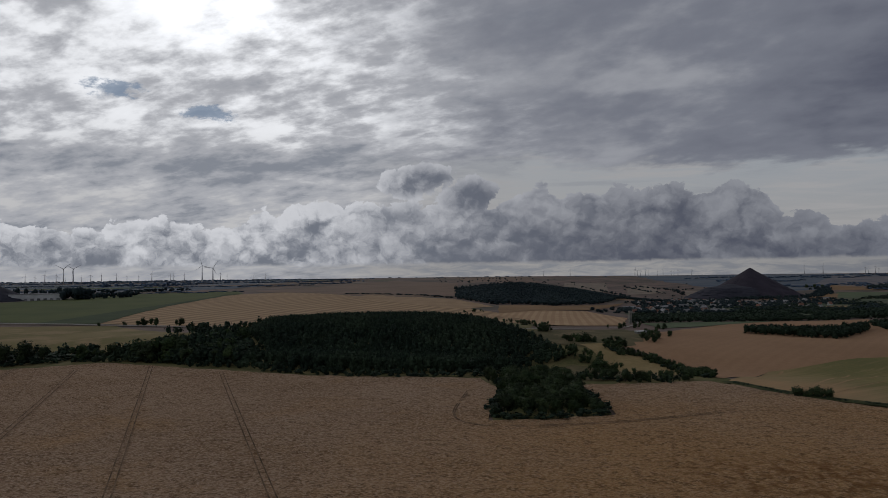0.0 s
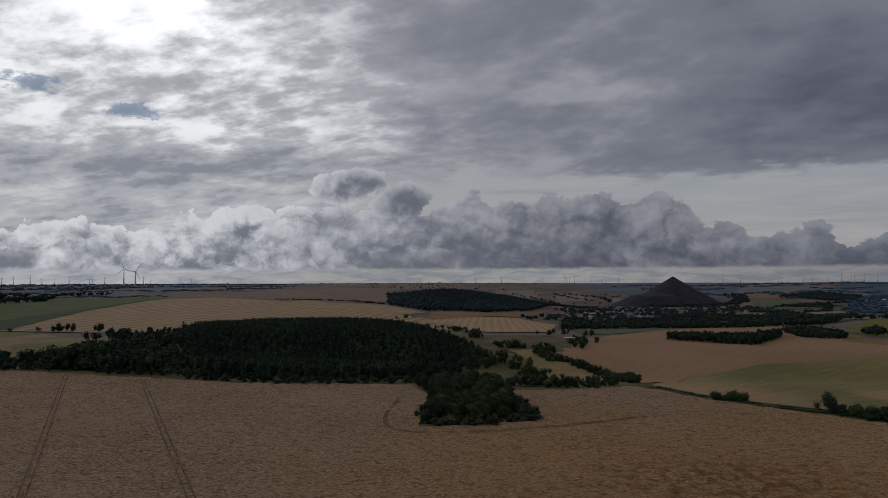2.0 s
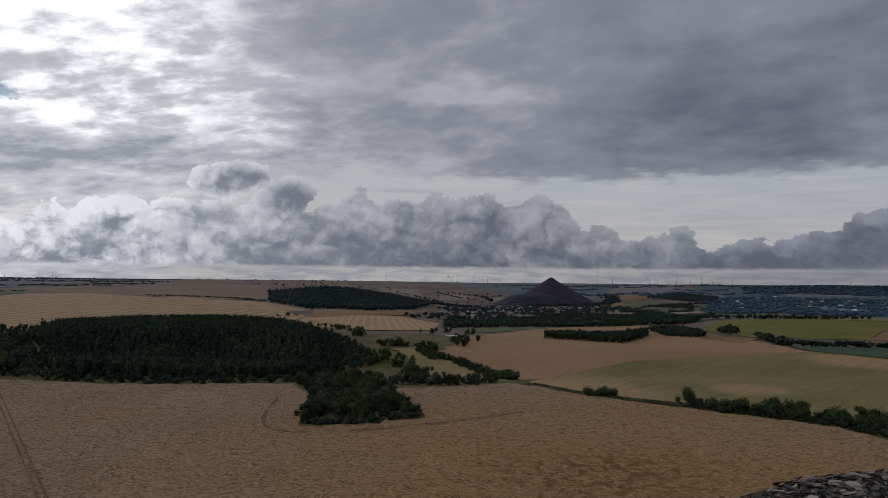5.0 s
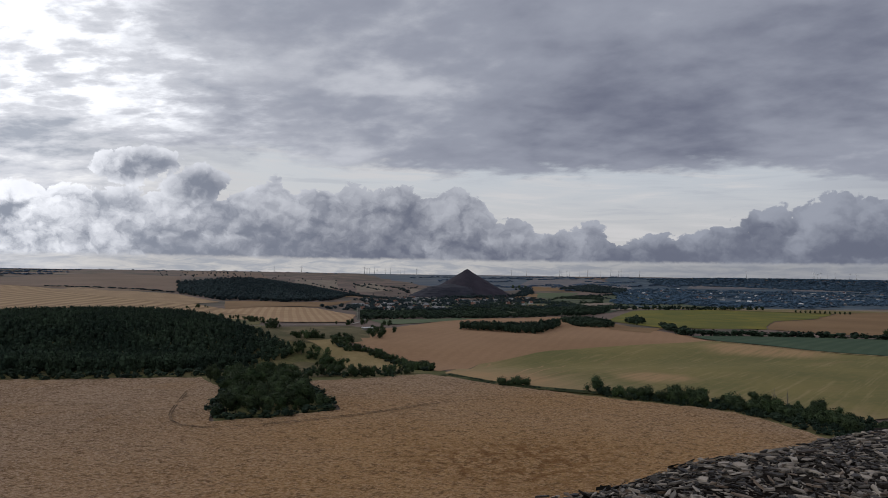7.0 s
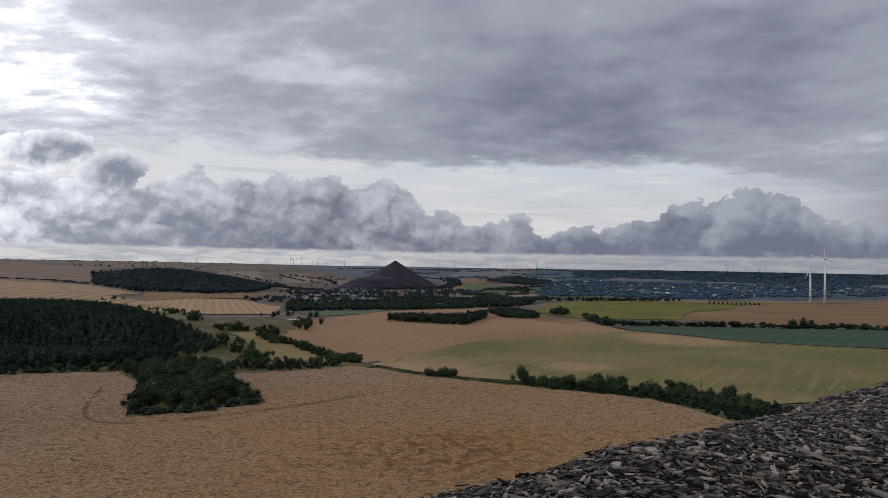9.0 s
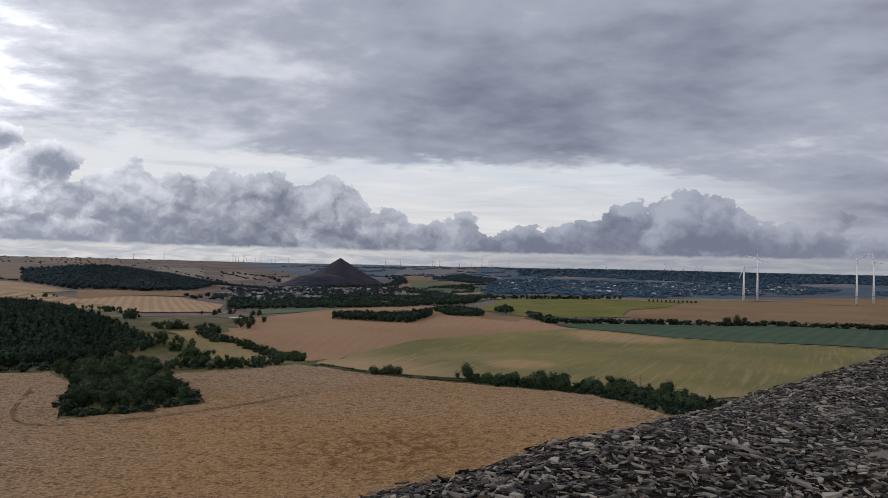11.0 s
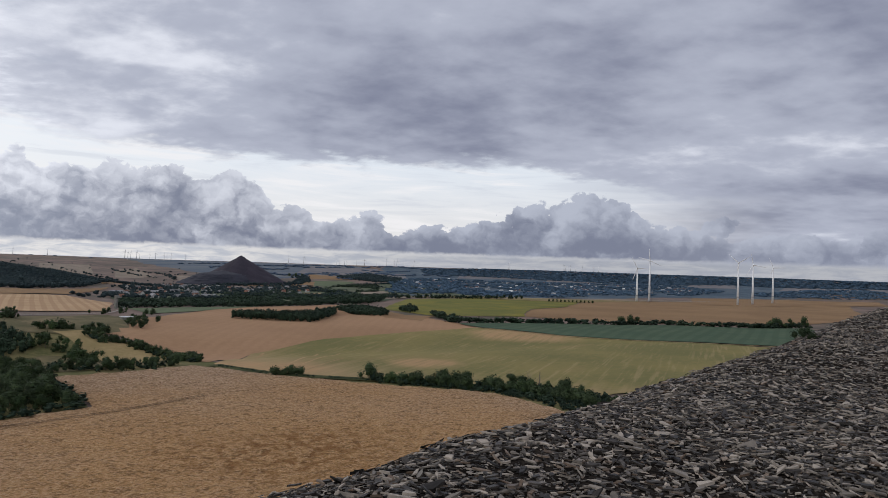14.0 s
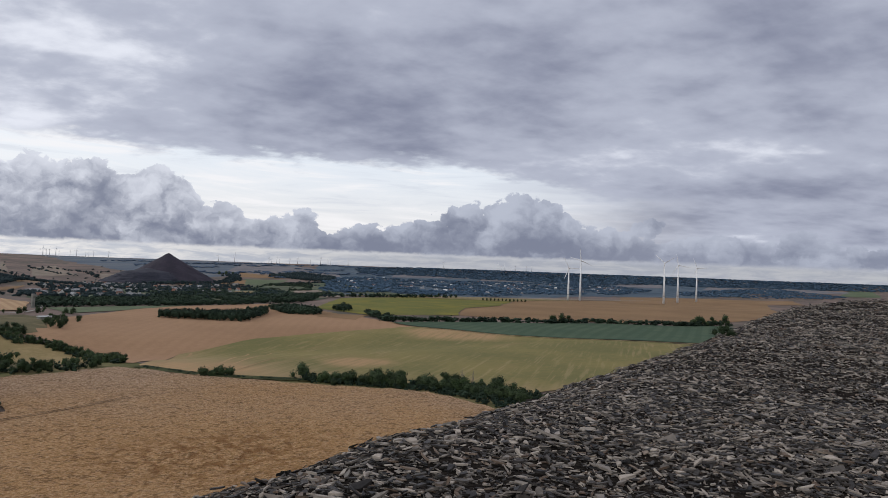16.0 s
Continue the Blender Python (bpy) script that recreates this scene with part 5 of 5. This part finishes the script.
belt([(1380, 2080), (1500, 1930), (1296, 1543)], 9, 4, 4, 7, LEAF_HAZED, "hedge across the sloping field", 165, "hedge", 1.5)
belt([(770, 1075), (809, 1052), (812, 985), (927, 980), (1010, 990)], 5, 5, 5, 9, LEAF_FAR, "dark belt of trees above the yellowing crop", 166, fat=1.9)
woods([(1130, 1740), (1190, 1720), (900, 1200), (780, 1065), (760, 1080), (1060, 1599)], 24, 4, 6, LEAF_HAZED, "rows of orchard trees on a pale slope", 167, "orchard_trees", fat=0.35, lobes=3)
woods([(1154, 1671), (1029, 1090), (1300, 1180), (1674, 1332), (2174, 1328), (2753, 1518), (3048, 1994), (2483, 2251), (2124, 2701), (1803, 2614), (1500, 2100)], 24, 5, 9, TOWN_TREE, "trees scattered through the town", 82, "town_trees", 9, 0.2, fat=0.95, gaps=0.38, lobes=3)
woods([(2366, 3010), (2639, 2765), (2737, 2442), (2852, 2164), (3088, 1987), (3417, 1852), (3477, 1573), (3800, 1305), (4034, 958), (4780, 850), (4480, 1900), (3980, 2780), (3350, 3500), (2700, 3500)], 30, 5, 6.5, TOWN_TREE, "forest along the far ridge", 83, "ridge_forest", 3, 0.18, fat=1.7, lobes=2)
woods([(2535, 1279), (2702, 1068), (2977, 897), (3263, 897), (3659, 1310), (3441, 1444), (2776, 1401)], 22, 5, 7, TOWN_TREE, "dark wood in the vale, tinted blue by haze", 168, "far_wood", 6, 0.18, fat=1.3, gaps=0.15, lobes=2)
woods([(-800, 1460), (-748, 1440), (-735, 1480), (-785, 1500)], 12, 20, 28, LEAF_HAZED, "tall dark trees beside a hall", 84, fat=1.9)
belt([(-930, 1460), (-870, 1500), (-800, 1500)], 10, 10, 18, 28, LEAF_HAZED, "dark trees behind a hall", 85, fat=1.6)
belt([(-755, 1448), (-714, 1523), (-690, 1600)], 6, 5, 10, 15, LEAF_HAZED, "dark belt of trees beside the green crop", 169, fat=2.2)
belt([(-942, 1837), (-800, 1866)], 9, 8, 7, 10, LEAF_HAZED, "low dark line of trees on the plain", 170, fat=1.8)
belt([(-827, 1911), (-727, 1996)], 9, 8, 7, 10, LEAF_HAZED, "low dark line of trees on the plain", 171, fat=1.8)
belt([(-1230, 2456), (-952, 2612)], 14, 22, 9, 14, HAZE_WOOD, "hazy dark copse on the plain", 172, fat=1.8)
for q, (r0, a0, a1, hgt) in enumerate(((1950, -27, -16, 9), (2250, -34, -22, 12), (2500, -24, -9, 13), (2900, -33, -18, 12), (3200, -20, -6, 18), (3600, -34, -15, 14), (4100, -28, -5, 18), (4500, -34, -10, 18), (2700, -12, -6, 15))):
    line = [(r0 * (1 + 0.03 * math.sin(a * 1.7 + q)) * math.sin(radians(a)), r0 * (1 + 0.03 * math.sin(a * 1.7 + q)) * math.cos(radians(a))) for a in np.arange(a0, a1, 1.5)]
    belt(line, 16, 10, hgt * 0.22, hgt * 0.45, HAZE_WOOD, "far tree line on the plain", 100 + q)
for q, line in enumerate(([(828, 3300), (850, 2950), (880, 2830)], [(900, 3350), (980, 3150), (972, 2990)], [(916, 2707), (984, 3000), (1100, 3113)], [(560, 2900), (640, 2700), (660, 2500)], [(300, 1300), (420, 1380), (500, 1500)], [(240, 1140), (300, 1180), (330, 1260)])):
    belt(line, 22, 6, 5, 10, LEAF_HAZED, "line of shrubs on a dry slope", 120 + q, "shrub_line", 0.6)
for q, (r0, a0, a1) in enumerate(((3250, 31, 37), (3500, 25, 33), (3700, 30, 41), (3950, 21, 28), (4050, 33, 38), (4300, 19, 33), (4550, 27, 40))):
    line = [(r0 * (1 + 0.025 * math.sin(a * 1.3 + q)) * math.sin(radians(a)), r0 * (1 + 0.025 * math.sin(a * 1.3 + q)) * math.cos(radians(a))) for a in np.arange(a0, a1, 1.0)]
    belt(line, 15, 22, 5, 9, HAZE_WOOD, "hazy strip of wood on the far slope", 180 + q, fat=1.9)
belt([(-230, 1640), (-131, 1580), (-55, 1525), (20, 1426)], 12, 2, 2, 4, LEAF_HAZED, "low dark hedge between two fields", 130, "hedge")
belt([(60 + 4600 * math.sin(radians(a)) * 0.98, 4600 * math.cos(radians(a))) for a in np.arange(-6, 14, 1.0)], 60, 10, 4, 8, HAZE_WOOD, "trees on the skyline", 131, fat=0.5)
x, y = rng.uniform(-0.02, 0.36, 90), rng.uniform(2300, 3900, 90)
wood("slope_shrubs", np.sin(x) * y, np.cos(x) * y, rng.uniform(4, 8, 90), rng.uniform(6, 12, 90), LEAF_HAZED, "single shrubs scattered over the dry slopes", 24, 0.13, 132, "shrubs")

# ---- the pointed spoil heap ----
def spoil_cone(cx, cy, z0, height, slope, squash, seed, mat, name, parent, label, flare=0.0, flat=0.0):
    """A cone of spoil with rills; flat: the radius of a level top."""
    g = np.random.default_rng(seed)
    R, n, m = height / math.tan(radians(slope)), 72, 26
    ang = np.linspace(0, 2 * math.pi, n, endpoint=False)
    v, f = [(0, 0, height)], []
    for a in range(1, m + 1):
        u = a / m
        for b in range(n):
            rill = 1 + 0.03 * math.sin(b * 2.4 + 2 * math.sin(b * 0.9)) * u + 0.015 * g.normal()
            out = (flat * min(1, u * 4) + R * u + flare * u ** 3) * rill
            v.append((out * math.cos(ang[b]) * squash, out * math.sin(ang[b]), height * (1 - u) - (4 if a == m else 0) + (0.9 * (1 - u) if a < 3 else 0)))
    f = [(0, 1 + b, 1 + (b + 1) % n) for b in range(n)]
    for a in range(m - 1):
        p, q = 1 + a * n, 1 + (a + 1) * n
        f += [(p + b, q + b, q + (b + 1) % n, p + (b + 1) % n) for b in range(n)]
    ob = part(name, mesh_of(name, v, f, mat, smooth=True), parent, label)
    ob.location = (cx, cy, z0)
    return ob


pointed = tagged(new("spoil_heap"), "pointed reddish-black cone of mining spoil", "spoil heap")
pointed.location = (1112, 2570, float(ground(1112, 2570)) - 3)
spoil_cone(0, 0, 0, 69.5 - pointed.location.z, 31.5, 1.0, 1, SPOIL, "cone", pointed, "steep reddish cone", 12.0)
spoil_cone(-84, -44, 0, 50, 27, 1.1, 2, SPOIL_LOW, "fan", pointed, "lower grey flank with a level top", 0.0, 55.0)
mound = tagged(new("spoil_mound"), "low dark spoil mound beside a hall", "spoil heap")
mound.location = (-925, 1430, float(ground(-925, 1430)) - 1)
spoil_cone(0, 0, 0, 42, 30, 1.2, 3, SPOIL_LOW, "mound", mound, "")

# ---- wind turbines ----
def wind_turbine(x, y, hub_z, blade, angles, facing, label, group, base=None, thick=2.1):
    z0 = float(ground(x, y)) - 1 if base is None else base
    h = hub_z - z0
    root = tagged(new("wind_turbine"), label, "wind turbine", group)
    root.location, root.rotation_euler = (x, y, z0), (0, 0, radians(facing))
    bm = bmesh.new()
    bmesh.ops.create_cone(bm, segments=18, radius1=thick * 1.45, radius2=thick * 0.62, depth=h, cap_ends=True, matrix=Matrix.Translation((0, 0, h / 2)))
    bm_part("tower", bm, WHITE, root, smooth=True)
    bm = bmesh.new()
    bmesh.ops.create_cone(bm, segments=18, radius1=thick * 1.31, radius2=thick * 1.28, depth=h * 0.022, cap_ends=True, matrix=Matrix.Translation((0, 0, h * 0.2)))
    bm_part("band", bm, BAND, root, "dark painted ring")
    bm = bmesh.new()
    bmesh.ops.create_cube(bm, size=1, matrix=Matrix.Translation((0, 0.8 * thick, h + 0.5 * thick)) @ Matrix.Diagonal((1.5 * thick, 4.4 * thick, 1.7 * thick, 1)))
    bmesh.ops.bevel(bm, geom=bm.edges[:], offset=0.35 * thick, segments=2, affect="EDGES")
    bm_part("nacelle", bm, WHITE, root)
    bm = bmesh.new()
    bmesh.ops.create_uvsphere(bm, u_segments=12, v_segments=8, radius=0.95 * thick, matrix=Matrix.Translation((0, -1.8 * thick, h + 0.5 * thick)))
    hub = bm_part("hub", bm, WHITE, root, smooth=True)
    bm = bmesh.new()
    rows = []
    for s in range(9):
        u = s / 8
        chord = blade * (0.040 + 0.045 * math.sin(min(1, u * 4 + 0.15) * math.pi / 2) * (1 - u) ** 0.8 - 0.025 * u)
        deep, twist = chord * 0.28, radians(24 * (1 - u))
        ring = []
        for a in range(8):
            p = (chord * 0.5 * math.cos(a * math.pi / 4), deep * 0.5 * math.sin(a * math.pi / 4))
            ring.append(bm.verts.new((p[0] * math.cos(twist) - p[1] * math.sin(twist), p[0] * math.sin(twist) + p[1] * math.cos(twist), u * blade)))
        rows.append(ring)
    for a, b in zip(rows, rows[1:]):
        for q in range(8):
            bm.faces.new((a[q], a[(q + 1) % 8], b[(q + 1) % 8], b[q]))
    bm.faces.new(rows[-1])
    bm.faces.new(rows[0][::-1])
    first = bm_part("blade", bm, WHITE, hub, smooth=True)
    for q, a in enumerate(angles):
        ob = first if q == 0 else new("blade", first.data)
        ob.parent = hub
        ob.matrix_basis = Matrix.Translation((0, -1.8 * thick, h + 0.5 * thick)) @ Matrix.Rotation(radians(90 - a), 4, "Y")
    return root


NEAR = "white wind turbine with three blades on a stubble field"
for x, y, hub, angles, turn in ((1485, 1049, 65, (118, 358, 248), -48), (1558, 1063, 86, (95, 335, 165), -58), (1698, 900, 87, (138, 32, 262), -60), (1808, 918, 84, (100, 350, 238), -62), (1988, 951, 80, (112, 2, 250), -60)):
    wind_turbine(x, y, hub, 31, angles, turn, NEAR, "wind turbines on the stubble")
for x, y, el_, angles in ((-1691, 3135, 0.73, (40, 150, 275)), (-1634, 3109, 0.73, (30, 145, 262)), (-1177, 3432, 0.92, (105, 345, 215)), (-1006, 3069, 0.74, (55, 175, 300))):
    wind_turbine(x, y, 56.6 + math.hypot(x, y) * math.tan(radians(el_)), 38, angles, 20, "grey-white wind turbine on the far plain", "wind turbines on the plain", thick=2.4)
tiny = None
for q, a in enumerate(FAR_TURBINES):
    r0 = 4780 + 90 * math.sin(q * 2.1)
    x, y = r0 * math.sin(radians(a)), r0 * math.cos(radians(a))
    if tiny is None:
        tiny = wind_turbine(x, y, float(ground(x, y)) + 36, 18, (80, 200, 320), 10, "tiny wind turbine on the skyline", "wind turbines on the skyline", thick=1.5)
    else:
        k = random.uniform(0.75, 1.25)
        other = copy_thing(tiny, pose(x, y, float(ground(x, y)) - 1, 0, 0, random.uniform(-40, 60)))
        other.scale = (k, k, k)

# ---- buildings ----
def house_meshes(long, wide, wall, roof, roof_mat, wall_mat):
    a, b = long / 2, wide / 2
    v = [(-a, -b, -1), (a, -b, -1), (a, b, -1), (-a, b, -1), (-a, -b, wall), (a, -b, wall), (a, b, wall), (-a, b, wall), (-a, 0, wall + roof), (a, 0, wall + roof)]
    body = mesh_of("wall", v, [(0, 1, 5, 4), (2, 3, 7, 6), (1, 2, 6, 9, 5), (3, 0, 4, 8, 7)], wall_mat)
    e, t = 0.6, 0.35
    ra, rb, drop = a + e, b + e, roof * e / b
    v = [(-ra, -rb, wall - drop), (ra, -rb, wall - drop), (ra, 0, wall + roof), (-ra, 0, wall + roof), (ra, rb, wall - drop), (-ra, rb, wall - drop)]
    v += [(p[0], p[1], p[2] + t) for p in v]
    top = mesh_of("roof", v, [(6, 7, 8, 9), (9, 8, 10, 11), (0, 3, 2, 1), (3, 5, 4, 2), (0, 1, 7, 6), (5, 11, 10, 4), (1, 2, 8, 7), (2, 4, 10, 8), (3, 0, 6, 9), (5, 3, 9, 11)], roof_mat)
    return body, top, [(q * long, side * b, wall * 0.5) for side in (-1, 1) for q in (-0.3, 0.0, 0.3)]


glass = bmesh.new()
bmesh.ops.create_cube(glass, size=1, matrix=Matrix.Diagonal((1.2, 0.12, 1.4, 1)))
WINDOW = bpy.data.meshes.new("window")
glass.to_mesh(WINDOW)
glass.free()
WINDOW.materials.append(PANE)


HOUSES = [house_meshes(11, 8, 4.5, 4.5, ROOF_RED, RENDERED), house_meshes(13, 9, 5.5, 4.5, ROOF_GREY, RENDERED), house_meshes(10, 9, 5.0, 5.0, ROOF_RED, RENDERED), house_meshes(22, 10, 4.5, 3.2, ROOF_GREY, RENDERED), house_meshes(9, 7, 4.0, 4.2, ROOF_GREY, STONE)]


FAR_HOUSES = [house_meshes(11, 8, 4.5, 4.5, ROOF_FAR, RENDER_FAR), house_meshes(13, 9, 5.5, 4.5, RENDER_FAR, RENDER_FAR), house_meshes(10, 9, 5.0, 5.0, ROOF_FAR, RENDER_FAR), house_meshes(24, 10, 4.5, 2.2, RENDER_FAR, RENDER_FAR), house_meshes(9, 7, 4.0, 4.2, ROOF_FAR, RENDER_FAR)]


def house(x, y, kind, label, group, scale=1.0, meshes=HOUSES):
    root = tagged(new("house"), label, "house", group)
    root.matrix_world = pose(x, y, float(ground(x, y)), 0, 0, random.uniform(0, 180)) @ Matrix.Scale(scale, 4)
    walls, top, windows = meshes[kind]
    body = part("wall", walls, root)
    part("roof", top, root)
    for place in windows if meshes is HOUSES else ():
        part("window", WINDOW, body).location = place
    return root


LABELS = ["pale rendered village house with red tiled roof", "pale rendered village house with grey roof", "pale village house with steep red roof", "long low barn with grey roof", "small stone house with grey roof"]
for poly, gap, seed, keep in (([(290, 1190), (511, 1304), (921, 2300), (743, 2250), (435, 1680)], 36, 201, 0.45), ([(596, 1600), (903, 1650), (1250, 2300), (965, 2220), (760, 1900)], 52, 202, 0.35)):
    for x, y in zip(*spread(poly, gap, seed)):
        if random.random() < keep:
            k = random.randrange(5)
            house(x, y, k, LABELS[k], "village houses", random.uniform(0.7, 1.0))
TOWN = ["distant town house with red roof", "distant town house with grey roof", "distant town house with red roof", "long pale distant building", "small distant house with grey roof"]
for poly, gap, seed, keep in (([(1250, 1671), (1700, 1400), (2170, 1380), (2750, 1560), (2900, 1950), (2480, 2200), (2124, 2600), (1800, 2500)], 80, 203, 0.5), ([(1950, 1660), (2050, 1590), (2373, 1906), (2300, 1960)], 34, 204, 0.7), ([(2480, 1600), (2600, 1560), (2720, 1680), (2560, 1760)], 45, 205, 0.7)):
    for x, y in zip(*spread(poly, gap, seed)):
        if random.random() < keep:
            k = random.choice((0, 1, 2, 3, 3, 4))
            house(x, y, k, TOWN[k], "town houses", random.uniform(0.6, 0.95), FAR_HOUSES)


def box_part(name, lo, hi, mat, parent, label="", bevel=0.0):
    bm = bmesh.new()
    c, s = [(a + b) / 2 for a, b in zip(lo, hi)], [b - a for a, b in zip(lo, hi)]
    bmesh.ops.create_cube(bm, size=1, matrix=Matrix.Translation(c) @ Matrix.Diagonal((*s, 1)))
    if bevel:
        bmesh.ops.bevel(bm, geom=bm.edges[:], offset=bevel, segments=1, affect="EDGES")
    return bm_part(name, bm, mat, parent, label)


hall = tagged(new("industrial_hall"), "long pale grey industrial hall among dark trees", "hall")
hall.matrix_world = pose(-832, 1440, float(ground(-832, 1440)), 0, 0, 28)
box_part("wall", (-48, -15, -2), (48, 15, 13), HALL, hall)
box_part("roof", (-49, -16, 13), (49, 16, 14.2), ROOF_GREY, hall)
for q in range(8):
    box_part("gate", (-44 + q * 11.5, -15.2, -1), (-38 + q * 11.5, -14.9, 4.5), ROOF_GREY, hall)
shed = tagged(new("industrial_shed"), "low white shed beside the hall", "hall")
shed.matrix_world = pose(-872, 1405, float(ground(-872, 1405)), 0, 0, 28)
box_part("wall", (-14, -8, -2), (14, 8, 4), WHITE, shed)
box_part("roof", (-14.5, -8.5, 4), (14.5, 8.5, 4.6), ROOF_GREY, shed)

tower = tagged(new("stone_tower"), "square grey stone tower at the valley's edge", "tower")
tower.matrix_world = pose(207, 791, float(ground(207, 791)), 0, 0, 20) @ Matrix.Scale(0.74, 4)
box_part("shaft", (-1.9, -1.9, -2), (1.9, 1.9, 17.5), STONE, tower, bevel=0.15)
box_part("cornice", (-2.15, -2.15, 17.5), (2.15, 2.15, 18.2), STONE, tower, bevel=0.1)
box_part("roof", (-1.8, -1.8, 18.2), (1.8, 1.8, 19.2), ROOF_GREY, tower, bevel=0.3)
box_part("window", (-0.5, -1.96, 13.5), (0.5, -1.8, 15.5), PANE, tower)
farm = tagged(new("farm_shed"), "low white-roofed farm shed among trees", "shed")
farm.matrix_world = pose(170, 610, float(ground(170, 610)), 0, 0, 10)
box_part("wall", (-6, -3, -1), (6, 3, 2.6), STONE, farm)
box_part("roof", (-6.4, -3.4, 2.6), (6.4, 3.4, 3.1), HALL, farm)
